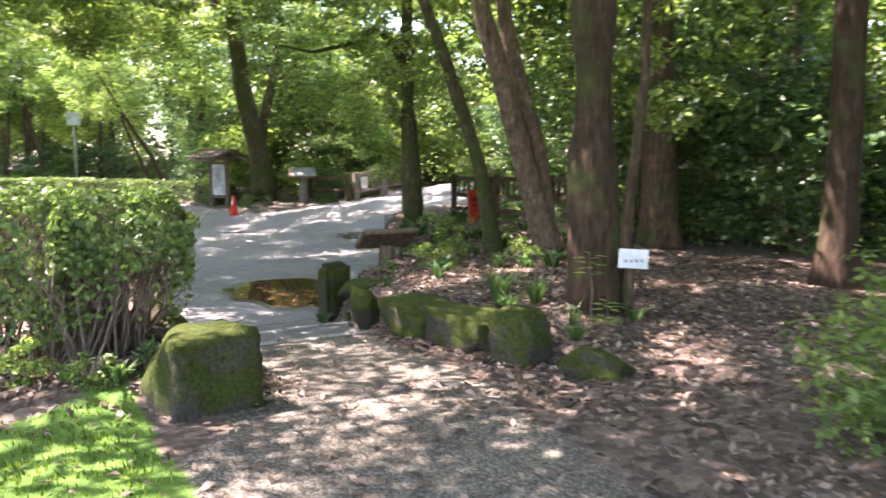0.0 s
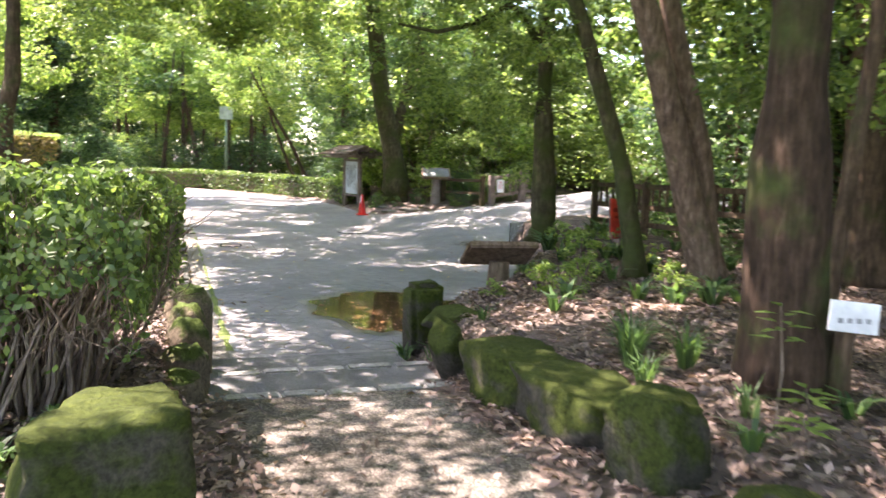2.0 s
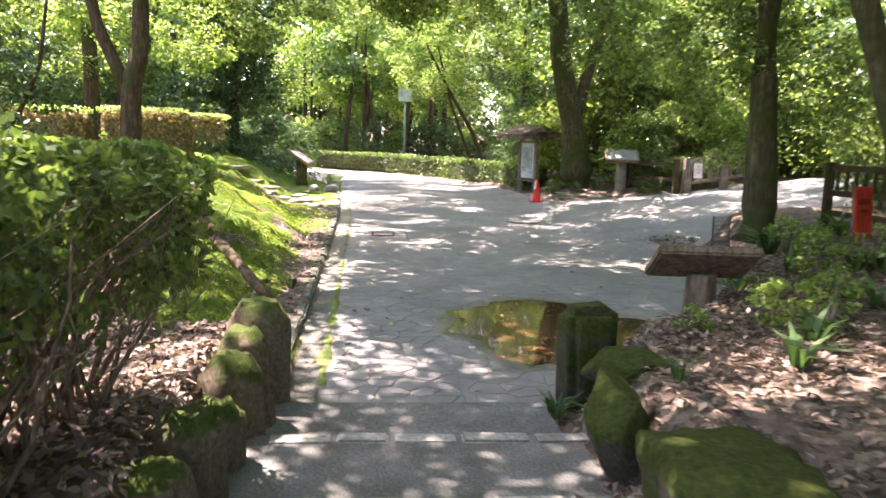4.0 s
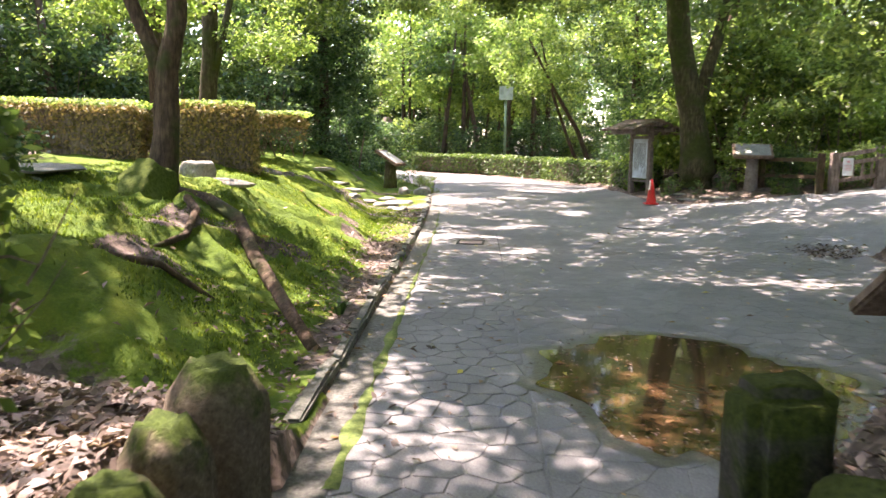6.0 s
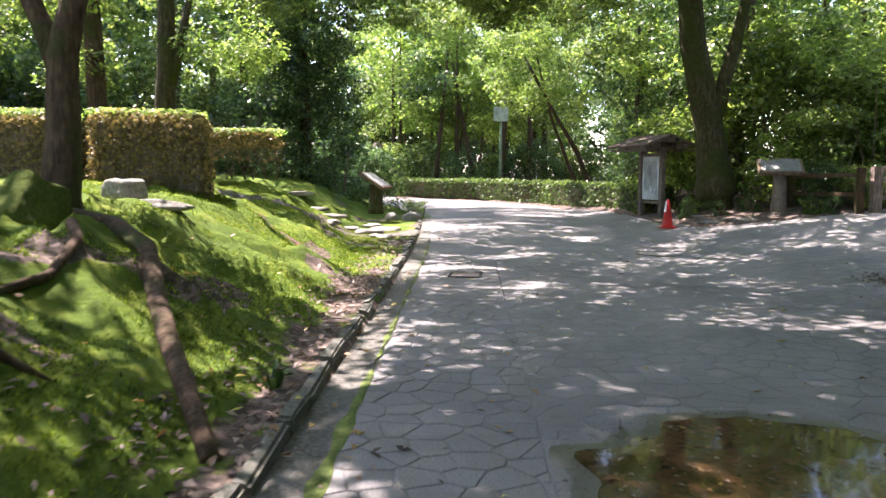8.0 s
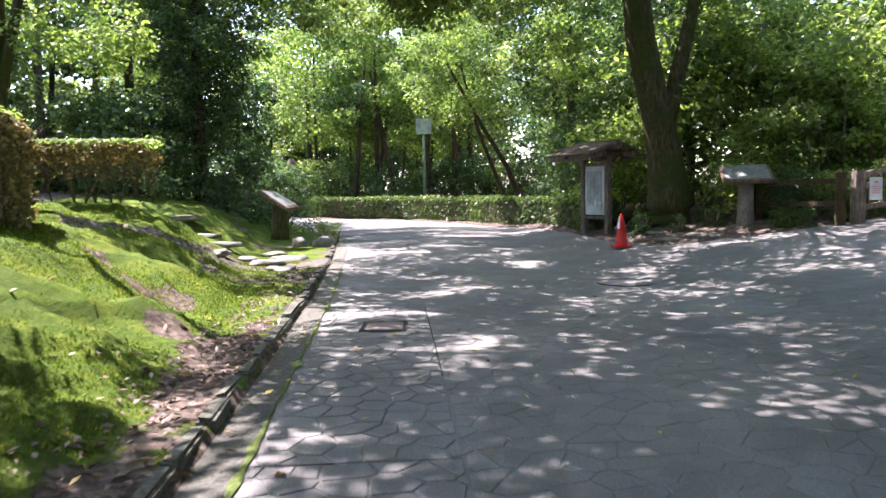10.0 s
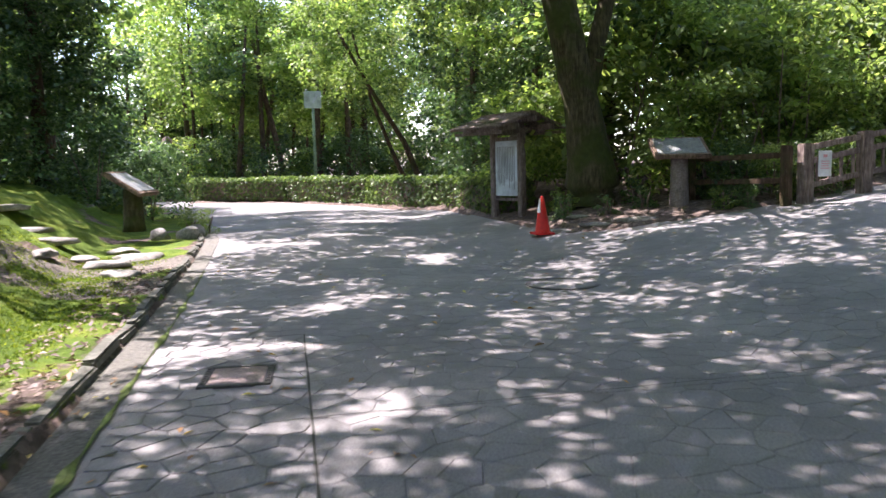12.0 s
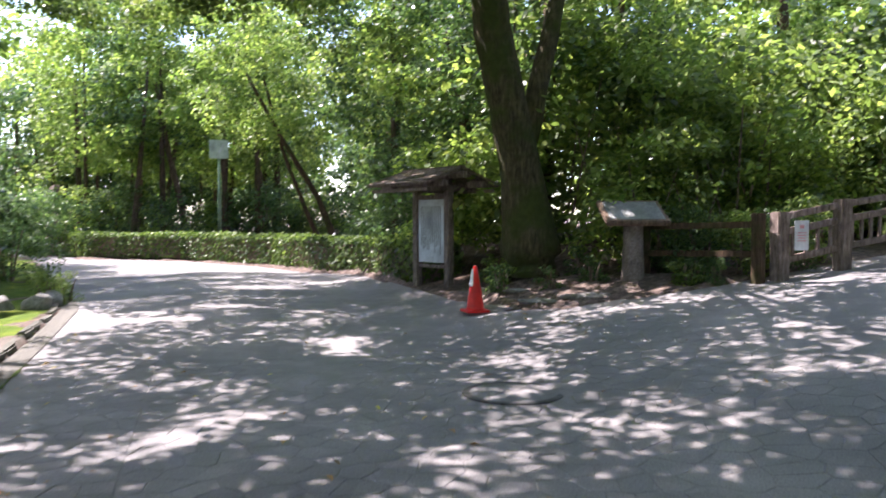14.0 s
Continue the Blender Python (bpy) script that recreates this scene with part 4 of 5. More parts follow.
def hedge(a, b, thick, base, high, count, size, material, label, core=True, stems=0, top_only=0.0, name="hedge", wave=0.06, tangle=0, inset=0.0, cap=None):
    """A clipped hedge from a to b (its middle line). Leaves sit in a skin on all sides; stems stand below."""
    a, b = Vector((*a, 0)), Vector((*b, 0))
    ln = (b - a).length
    turn = math.degrees(math.atan2(b.y - a.y, b.x - a.x))
    mid = (a + b) / 2
    e = empty(name, pose(mid.x, mid.y, base, 0, 0, turn), label, "hedge")
    areas = np.array([ln * thick, ln * high, ln * high, thick * high, thick * high])
    pick = rng.choice(5, count, p=areas / areas.sum())
    u, w = rng.uniform(-0.5, 0.5, count), rng.uniform(0, 1, count)
    if top_only:
        stray = rng.uniform(0, 1, count) < 0.10
        w = np.where(pick > 0, np.where(stray, 0.3 + 0.7 * w, 1 - top_only * w ** 1.6), w)
    at, out = np.zeros((count, 3)), np.zeros((count, 3))
    depth = np.abs(rng.normal(0, 0.13 if top_only else 0.08, count))
    for k in range(5):
        s = pick == k
        if k == 0:
            at[s] = np.stack([u[s] * ln, (w[s] - 0.5) * thick, high - depth[s] + 0.03 * rng.normal(size=s.sum())], 1)
            out[s] = (0, 0, 1)
        elif k < 3:
            sg = 1 if k == 1 else -1
            at[s] = np.stack([u[s] * ln, sg * (thick / 2 - depth[s] * 1.5), w[s] * high], 1)
            out[s] = (0, sg, 0.3)
        else:
            sg = 1 if k == 3 else -1
            at[s] = np.stack([sg * (ln / 2 - depth[s] * 1.5), u[s] * thick, w[s] * high], 1)
            out[s] = (sg, 0, 0.3)
    swell = np.array([noise.noise(Vector((p[0] * 1.1, p[1] * 1.1, p[2] * 1.1 + mid.x))) for p in at])
    at += out * (swell * wave)[:, None]
    rim = np.maximum(np.abs(at[:, 0]) - ln / 2 + 0.22, np.abs(at[:, 1]) - thick / 2 + 0.22).clip(0) / 0.22
    rise = ((at[:, 2] - high + 0.25) / 0.25).clip(0, 1.2)
    at[:, 2] -= 0.13 * (rim * rise) ** 2
    at[:, :2] *= (1 - 0.05 * (rim * rise) ** 2)[:, None]
    up = out + rng.normal(0, 0.45, (count, 3))
    up /= np.linalg.norm(up, axis=1)[:, None]
    t = rng.normal(size=(count, 3))
    t -= up * (t * up).sum(1)[:, None]
    t /= np.linalg.norm(t, axis=1)[:, None]
    s = np.cross(up, t)
    l2 = (size * rng.uniform(0.6, 1.4, count))[:, None]
    v = np.stack([at - t * l2 * 0.5, at + s * l2 * 0.28, at + t * l2 * 0.5, at - s * l2 * 0.28], 1).reshape(-1, 3)
    if top_only:
        keep = np.array([noise.noise(Vector(p) * 2.6) + 0.5 * noise.noise(Vector(p) * 6.0) > -0.16 for p in at])
        v = v.reshape(-1, 4, 3)[keep].reshape(-1, 3)
    ob = new("foliage", leaf_mesh("foliage", v, np.arange(len(v)).reshape(-1, 4), material))
    ob.parent = e
    if cap:
        n = int(ln * thick * 900)
        lumps = [((x, 0.0, high), (0.35, thick / 2, 0.09)) for x in np.arange(-ln / 2 + 0.2, ln / 2 - 0.1, 0.3)]
        cv, cf = leaf_cloud(rng, lumps, n, size)
        new("top_growth", leaf_mesh("top_growth", cv, cf, cap)).parent = e
    if tangle:
        new("twig_tangle", twig_mesh(ln, thick, high, tangle)).parent = e
    if core:
        bm = bmesh.new()
        box(bm, ln - 0.24, thick - 0.24, high - 0.16, pose(0, 0, high / 2 - 0.06), 0.05)
        part("inner_growth", bm, TWIG, e)
    rnd = random.Random(count)
    for k in range(stems):
        x, y = rnd.uniform(-0.5, 0.5) * (ln - 0.2), rnd.uniform(-0.5 + inset, 0.5) * (thick - 0.15)
        for j in range(rnd.choice((2, 3, 4))):
            dx, dy = rnd.uniform(-0.3, 0.3), rnd.uniform(-0.3 - 0.5 * inset, 0.3)
            bm = bmesh.new()
            tube(bm, [(x, y, -0.1), (x + dx * 0.3 + rnd.uniform(-0.09, 0.09), y + dy * 0.4 + rnd.uniform(-0.05, 0.05), high * 0.2), (x + dx * 0.6 + rnd.uniform(-0.14, 0.14), y + dy * 0.7 + rnd.uniform(-0.12, 0.12), high * 0.42), (x + dx + rnd.uniform(-0.16, 0.16), y + dy + rnd.uniform(-0.08, 0.08), high * 0.62), (x + dx * 0.9, y + dy * 1.0, high * 0.8)], [rnd.uniform(0.009, 0.02), 0.013, 0.010, 0.007, 0.003], 6)
            shade_smooth(part("stem", bm, TWIG, e))
    return e


# hedge beside the path, leafy above and bare-stemmed below
hedge((-0.86, -11.95), (-0.62, -9.1), 1.0, 0.62, 1.38, 27000, 0.056, LEAF_HEDGE, "clipped green hedge with bare stems below", False, 44, 0.55, wave=0.2, tangle=1300, inset=0.4)
hedge((-6.4, -9.6), (-0.95, -10.95), 1.6, 0.66, 1.33, 60000, 0.056, LEAF_HEDGE, "clipped green hedge behind the lawn", False, 70, 0.85, wave=0.17, tangle=4500)
# rusty hedge behind the tree and the higher one beyond it
hedge((-8.2, 2.5), (-5.1, 3.2), 1.5, 1.18, 1.22, 15000, 0.07, LEAF_RUST, "clipped azalea hedge with rusty leaves", True, 20, wave=0.14, tangle=1800, cap=LEAF_LIGHT)
hedge((-4.9, 3.4), (-3.2, 3.9), 1.5, 1.12, 1.32, 10000, 0.07, LEAF_RUST, "clipped azalea hedge with rusty leaves", True, 14, wave=0.14, tangle=1100, cap=LEAF_LIGHT)
hedge((-13, 9.3), (-3.7, 10.6), 1.6, 1.42, 1.08, 15000, 0.10, LEAF_RUST, "long flat-topped hedge with bright green growth on top", False, 26, 0.34, wave=0.12, tangle=2500, cap=LEAF_LIGHT)
# low hedge round the far bend
FAR_HEDGE = ((6.9, 15.6), (6.55, 20.6), (4.75, 26.4), (1.6, 31.7), (-2.4, 34.8), (-7.0, 45.0), (-12.0, 58.0))
for p, q in zip(FAR_HEDGE, FAR_HEDGE[1:]):
    n = math.dist(p, q)
    hedge(p, q, 1.1, 0.12, 1.0, int(1100 * n), 0.14, LEAF_HEDGE, "long low clipped hedge along the road's bend")


# ---- trees ----
def lumps_in(rs, spread, low, high, count, size, flat=0.6, hollow=0.0):
    out = []
    for _ in range(count):
        a, r = rs.uniform(0, 2 * math.pi), spread * math.sqrt(rs.uniform(hollow, 1))
        z = rs.uniform(low, high)
        k = math.sqrt(max(0.1, 1 - ((z - low) / (high - low) * 1.6 - 0.7) ** 2))
        s = size * rs.uniform(0.55, 1.35)
        out.append(((r * k * math.cos(a), r * k * math.sin(a), z), (s, s, s * flat)))
    return out


def crown_set(mat, n, spread, low, high, lumps, lump, count, leaf, flat=0.6, hollow=0.0, lean=0.5):
    out = []
    for _ in range(n):
        v, f = leaf_cloud(rng, lumps_in(rng, spread, low, high, lumps, lump, flat, hollow), count, leaf, lean)
        out.append(leaf_mesh("crown", v, f, mat))
    return out


OVERHEAD = crown_set(LEAF, 4, 3.9, -1.0, 1.0, 34, 0.85, 6200, 0.22, 0.5)
WOOD = crown_set(LEAF, 3, 3.0, -4.2, 3.6, 46, 0.85, 5600, 0.22) + crown_set(LEAF_DARK, 2, 3.0, -4.2, 3.6, 46, 0.85, 5600, 0.22) + crown_set(LEAF_LIGHT, 2, 3.2, -3.6, 3.4, 40, 0.9, 5200, 0.22)
THICKET = crown_set(LEAF_DARK, 2, 2.9, 0.2, 6.2, 60, 0.9, 3600, 0.36) + crown_set(LEAF, 2, 2.9, 0.2, 6.0, 56, 0.9, 3600, 0.36)
SEEDLING = crown_set(LEAF, 1, 1.3, 0.2, 2.2, 16, 0.5, 640, 0.29) + crown_set(LEAF_DARK, 1, 1.3, 0.1, 2.2, 16, 0.5, 640, 0.29) + crown_set(LEAF_LIGHT, 1, 1.2, 0.2, 2.2, 16, 0.5, 600, 0.29)
FAR_WOOD = crown_set(LEAF, 2, 3.0, -4.2, 3.6, 46, 0.85, 2700, 0.38) + crown_set(LEAF_DARK, 1, 3.0, -4.2, 3.6, 46, 0.85, 2700, 0.38) + crown_set(LEAF_LIGHT, 1, 3.2, -3.6, 3.4, 40, 0.9, 2500, 0.38)
SHRUB = crown_set(LEAF, 2, 1.3, 0.2, 2.5, 26, 0.55, 2700, 0.135) + crown_set(LEAF_DARK, 2, 1.3, 0.1, 2.4, 26, 0.55, 2700, 0.135) + crown_set(LEAF_LIGHT, 1, 1.2, 0.2, 2.2, 24, 0.5, 2500, 0.135)
TREES = {}


def tree(key, at, stems, bark, label, group="", sink=0.12):
    """A tree of one or more stems, each (points, radii) from its foot at the origin."""
    e = empty("tree", pose(at[0], at[1], at[2] - sink), label, "tree", group)
    for k, (pts, rad) in enumerate(stems):
        bm = bmesh.new()
        tube(bm, pts, rad, 14)
        if k == 0:
            bmesh.ops.subdivide_edges(bm, edges=[g for g in bm.edges if g.calc_length() > 0.12], cuts=2, use_grid_fill=True)
            for v in bm.verts:
                w = math.atan2(v.co.y - pts[0][1], v.co.x - pts[0][0])
                low = max(0.0, 1 - v.co.z / 0.9)
                flute = 0.14 * low * math.sin(5 * w + at[0]) + 0.05 * noise.noise(v.co * Vector((3, 3, 0.8)).x)
                c = Vector((pts[0][0], pts[0][1], v.co.z))
                if low > 0:
                    v.co += (v.co - c) * flute
                v.co += Vector((noise.noise(v.co * 4), noise.noise(v.co * 4 + Vector((7, 0, 0))), 0)) * 0.02
        shade_smooth(part("trunk" if k == 0 else "limb", bm, bark, e))
    if key:
        TREES[key] = (e, Vector(at), Vector(stems[0][0][-1]))
    return e


def crown(e, mesh, at, scale=1.0, turn=0.0):
    c = new("crown", mesh)
    c.parent = e
    c.matrix_basis = pose(*at, 0, 0, turn) @ Matrix.Diagonal((scale, scale, scale, 1))
    return c


tree("big", (3.55, -12.2, 0.74), [([(0.0, 0, 0), (0.0, 0, 0.25), (-0.06, 0, 0.7), (-0.1, 0, 1.6), (-0.12, 0, 3.0), (-0.1, 0, 6.5)], [0.40, 0.32, 0.26, 0.24, 0.23, 0.19])], BARK_BIG, "large brown-barked tree with a flared foot")
tree("stem2", (4.5, -11.5, 0.76), [([(0, 0, 0), (0.15, 0, 1.4), (0.3, 0, 2.6), (0.32, 0, 6.0)], [0.08, 0.06, 0.055, 0.04])], BARK, "slim dark tree leaning behind the big tree")
tree("behind", (8.72, -8.0, 0.8), [([(0, 0, 0), (-0.05, 0, 0.5), (-0.15, 0, 2.2), (-0.25, 0, 6.5)], [0.42, 0.33, 0.28, 0.2])], BARK, "tall dark tree deep in the bed")
tree("side", (7.0, -12.5, 0.82), [([(0, 0, 0), (0.02, 0, 0.5), (0.05, 0, 2.2), (0.12, 0.1, 6.8)], [0.30, 0.22, 0.20, 0.15])], BARK_BIG, "straight brown tree standing in dead leaves")
tree("fork", (6.2, -8.0, 0.72), [
    ([(0, 0, 0), (-0.1, 0, 0.4), (-0.5, 0, 1.5), (-0.9, 0, 2.7), (-1.32, 0, 3.8), (-2.0, 0.2, 6.5)], [0.28, 0.20, 0.17, 0.155, 0.14, 0.1]),
    ([(0.1, 0.05, 0.1), (0.0, 0.1, 0.6), (-0.2, 0.1, 1.8), (-0.62, 0.1, 3.0), (-0.85, 0.1, 3.8), (-1.1, 0.3, 6.5)], [0.2, 0.16, 0.14, 0.13, 0.12, 0.08])], BARK_RED, "forked tree with reddish leaning stems")
tree("C", (5.72, -7.05, 0.70), [([(0, 0, 0), (-0.05, 0, 0.5), (-0.3, 0, 1.6), (-0.73, 0, 2.7), (-1.0, 0, 3.4), (-1.3, 0.1, 4.2), (-2.0, 0.2, 6.3)], [0.2, 0.13, 0.12, 0.11, 0.10, 0.09, 0.07])], BARK_MOSS, "slim mossy tree leaning over the bed")
tree("B", (6.55, -2.5, 0.78), [
    ([(0, 0, 0), (0, 0, 0.5), (-0.1, 0, 2.4), (-0.12, 0, 3.6), (-0.1, 0, 6.5)], [0.36, 0.25, 0.19, 0.18, 0.14]),
    ([(-0.12, 0, 3.5), (-0.5, 0, 4.1), (-0.9, -0.05, 4.4), (-1.6, 0, 4.0), (-2.3, 0, 3.8), (-3.0, 0.1, 3.9)], [0.10, 0.08, 0.07, 0.05, 0.035, 0.02])], BARK_MOSS, "mossy tree at the road's corner")
tree("L", (-3.05, -1.2, 1.10), [
    ([(0, 0, 0), (0.02, 0, 0.3), (0.08, 0, 0.9), (0.1, 0, 1.7), (0.25, 0, 2.3), (0.3, 0, 3.6), (0.4, 0, 6.0)], [0.27, 0.20, 0.165, 0.15, 0.12, 0.11, 0.08]),
    ([(0.08, 0, 1.5), (-0.12, 0.05, 2.0), (-0.4, 0.1, 2.6), (-0.6, 0.1, 3.5), (-0.9, 0.2, 5.6)], [0.12, 0.10, 0.09, 0.08, 0.05])], BARK, "forked tree on the mossy bank")
tree("T2", (-5.7, 5.2, 1.35), [([(0, 0, 0), (0, 0, 1), (-0.05, 0, 3), (-0.1, 0, 6.5)], [0.26, 0.18, 0.16, 0.12])], BARK, "dark trunk behind the azalea hedge")
tree("T3", (-5.7, 8.2, 1.45), [([(0, 0, 0), (0, 0, 0.8), (0.1, 0, 2.5), (0.2, 0, 6.5)], [0.34, 0.24, 0.2, 0.16]), ([(0.05, 0, 1.6), (0.35, 0, 2.6), (0.8, 0, 4.5)], [0.13, 0.1, 0.06])], BARK_MOSS, "pale mossy tree on the bank")
tree("far", (7.74, 12.6, 0.68), [
    ([(0, 0, 0), (0, 0, 0.4), (-0.08, 0, 1.0), (-0.24, 0, 2.1), (-0.58, 0, 3.6), (-0.76, 0, 4.4), (-1.1, 0, 7.5)], [0.66, 0.55, 0.46, 0.38, 0.35, 0.34, 0.26]),
    ([(-0.22, 0, 2.0), (-0.02, -0.06, 2.8), (0.08, -0.06, 3.4), (0.34, 0, 4.3), (0.9, 0, 7.0)], [0.2, 0.2, 0.19, 0.17, 0.10])], BARK_MOSS, "massive mossy forked tree beside the kiosk")
dark = tree("dark", (-4.9, 19.2, 0.9), [([(0, 0, 0), (0, 0, 2), (0, 0, 7)], [0.25, 0.2, 0.1])], BARK, "dense dark evergreen at the bend")
for z, s in ((2.6, 0.62), (4.6, 0.66), (6.6, 0.55)):
    crown(dark, WOOD[3], (0.2 * z % 0.7, 0, z), s, z * 50)
    crown(dark, WOOD[4], (-0.3, 0.3, z), s * 0.9, z * 90)

young = tree("", (-2.75, -6.3, ground_h(-2.75, -6.3)), [
    ([(0, 0, 0), (0.05, 0, 0.5), (0.02, 0, 0.9), (-0.15, 0.05, 1.7), (-0.3, 0, 2.6)], [0.05, 0.04, 0.035, 0.025, 0.012]),
    ([(0.03, 0, 0.7), (0.25, 0, 1.2), (0.5, 0.05, 1.8), (0.62, 0, 2.5)], [0.03, 0.025, 0.02, 0.01]),
    ([(0.03, 0, 0.5), (-0.3, -0.1, 1.0), (-0.7, -0.1, 1.6), (-0.95, -0.1, 2.2)], [0.028, 0.024, 0.018, 0.01])], BARK, "slender young tree with dark leaves on the bank")
for x, y, z, k, m in ((-0.25, 0.0, 1.0, 0.5, 2), (0.42, 0.1, 0.8, 0.4, 3), (-0.85, -0.1, 0.9, 0.38, 2)):
    crown(young, SHRUB[m], (x, y, z), k, 70 * k * z)

# mostly unseen crowns over road and path, added to dapple sunlight, on carrying limbs
rnd = random.Random(21)
CARRIERS = dict(TREES)
for gx in np.arange(-12.5, 13, 4.1):
    for gy in np.arange(-21, 26, 4.1):
        x, y = gx + rnd.uniform(-1.1, 1.1), gy + rnd.uniform(-1.1, 1.1)
        z = rnd.uniform(7.4, 9.6)
        # crowns left out where sun must reach bank, log post and far foliage
        if (x < -4.4 and -1 < y < 20) or (-10 < x < -3.9 and -4 < y < 16 and rnd.random() < 0.78) or math.hypot(x + 3.6, y + 5.0) < 2.4 or (x < -5.0 and rnd.random() < 0.6) or (x > 6 and y > 12):
            continue
        key = min(CARRIERS, key=lambda k: (CARRIERS[k][1].xy - Vector((x, y))).length)
        e, foot, top = CARRIERS[key]
        rel = Vector((x, y, z)) - e.matrix_world.translation
        if Vector((rel.x, rel.y)).length > 15:
            continue
        # also left out where sun must reach the hedge top
        if (x < -4.6 and y < -1) or math.hypot(x + 4.3, y + 7.9) < 2.2:
            rnd.randrange(4), rnd.uniform(0, 1), rnd.uniform(0, 1)
            continue
        bm = bmesh.new()
        midp = top.lerp(rel, 0.5) + Vector((0, 0, 0.5))
        tube(bm, [tuple(top), tuple(midp), tuple(rel)], [0.09, 0.06, 0.03], 6)
        part("limb", bm, BARK, e)
        crown(e, OVERHEAD[rnd.randrange(4)], rel, rnd.uniform(0.78, 1.0), rnd.uniform(0, 360))

# further unseen crowns, added only to shade chosen spots of road, path and bank
for x, y, size in ((-2.6, 0.5, 0.8), (0.8, -1.5, 0.8), (-1.0, 4.5, 0.8), (-2.8, -3.2, 0.8), (-2.2, 9.5, 0.8), (-2.6, -10.8, 0.6), (-2.0, -13.5, 0.6), (0.9, 7.4, 0.75), (2.6, 6.4, 0.6), (-2.4, -5.8, 0.75), (4.0, 2.4, 0.6), (0.0, -10.4, 0.7), (1.6, -12.6, 0.6), (-5.8, -3.4, 0.45), (-7.4, -2.4, 0.5), (-3.1, 5.6, 0.5)):
    z = 10.6
    key = min(CARRIERS, key=lambda k: (CARRIERS[k][1].xy - Vector((x, y))).length)
    e, foot, top = CARRIERS[key]
    rel = Vector((x, y, z)) - e.matrix_world.translation
    bm = bmesh.new()
    tube(bm, [tuple(top), tuple(top.lerp(rel, 0.5) + Vector((0, 0, 0.8))), tuple(rel)], [0.09, 0.06, 0.03], 6)
    part("limb", bm, BARK, e)
    crown(e, OVERHEAD[rnd.randrange(4)], rel, size, rnd.uniform(0, 360))

# low hanging sprays of the nearer trees
for key, rel, s, m in (("B", (-0.6, 0.2, 3.6), 0.32, 0), ("B", (-2.4, 0.1, 4.3), 0.42, 2), ("B", (0.9, 0.6, 3.4), 0.4, 1), ("B", (0.5, 2.5, 2.8), 0.42, 0), ("C", (-1.4, 0.8, 4.6), 0.4, 1), ("fork", (0.8, 1.6, 4.2), 0.45, 0), ("big", (2.6, 2.0, 4.2), 0.5, 1), ("L", (-1.0, 1.5, 4.0), 0.4, 5), ("L", (1.4, 3.5, 4.4), 0.42, 0), ("L", (-2.6, -1.0, 3.6), 0.35, 0), ("far", (2.6, 0.6, 5.4), 0.5, 5), ("far", (-2.8, 2.8, 6.4), 0.5, 0), ("behind", (1.5, 1.0, 4.0), 0.55, 3), ("behind", (-0.8, 2.5, 4.8), 0.5, 0), ("T2", (-1.0, 0.5, 4.0), 0.5, 0), ("T3", (1.2, 0.6, 4.3), 0.5, 5)):
    e, foot, top = TREES[key]
    crown(e, WOOD[m], rel, s, 77 * s * 10)

# the wood all round
rs = random.Random(5)
spots = []


def free_spot(x, y, gap):
    return all(math.hypot(x - a, y - b) > gap for a, b in spots)


def wood_tree(x, y, h, mesh, scale, low, bark=BARK, lean=0.0):
    g = ground_h(x, y)
    spots.append((x, y))
    r = rs.uniform(0.09, 0.2)
    e = tree("", (x, y, g), [([(0, 0, 0), (0.0, 0, 0.6), (lean * 0.5, 0, h * 0.5), (lean, 0.1, h)], [r * 1.4, r, r * 0.8, r * 0.4])], bark, "tall leafy tree in the surrounding wood", "trees of the wood")
    crown(e, mesh, (lean, 0, low + 4.2 * scale), scale, rs.uniform(0, 360))
    return e


def scatter_wood(n, x0, x1, y0, y1, gap, lows, scales, clear):
    made = tries = 0
    while made < n and tries < n * 40:
        tries += 1
        x, y = rs.uniform(x0, x1), rs.uniform(y0, y1)
        if side_of_road(x, y) > -clear or not free_spot(x, y, gap):
            continue
        kind = rs.choice((0, 1, 2, 0, 1, 3, 4, 5, 6))
        far = y > 52 or y < -22 or abs(x) > 17
        wood_tree(x, y, rs.uniform(7, 12), FAR_WOOD[(0, 1, 0, 2, 2, 3, 3)[kind]] if far else WOOD[kind], rs.uniform(*scales), rs.uniform(*lows), rs.choice((BARK, BARK, BARK_RED)), rs.uniform(-0.8, 0.8))
        made += 1


scatter_wood(26, -16, 24, 36, 58, 3.0, (2.2, 5.2), (0.8, 1.25), 2.5)
scatter_wood(14, 8.5, 24, 13, 34, 3.0, (1.2, 4.0), (0.7, 1.1), 2.0)
scatter_wood(12, 11.5, 24, -22, -1.5, 2.8, (1.0, 3.5), (0.7, 1.0), 3.0)
scatter_wood(14, -24, -8.5, 10, 36, 3.2, (1.5, 4.5), (0.8, 1.2), 3.0)
scatter_wood(8, -24, -9, -20, 8, 3.5, (2.5, 5), (0.8, 1.1), 3.0)
scatter_wood(8, -10, 18, -34, -23, 3.5, (1.5, 4), (0.8, 1.1), 3.0)
scatter_wood(16, -26, 26, 58, 72, 3.0, (0.5, 4.0), (1.0, 1.5), 2.5)
scatter_wood(10, -34, -13, -4, 14, 3.0, (0.8, 3.5), (0.9, 1.2), 3.0)
for x, y in ((-6.5, 50.5), (-9.5, 56), (-3.6, 46.5), (-13, 64), (-8, 62), (-15, 70), (-1, 52)):
    wood_tree(x, y, 10, WOOD[rs.choice((0, 1, 3, 4))], 1.3, 0.6)
wood_tree(5.2, 43.0, 9, WOOD[5], 1.15, 3.0)
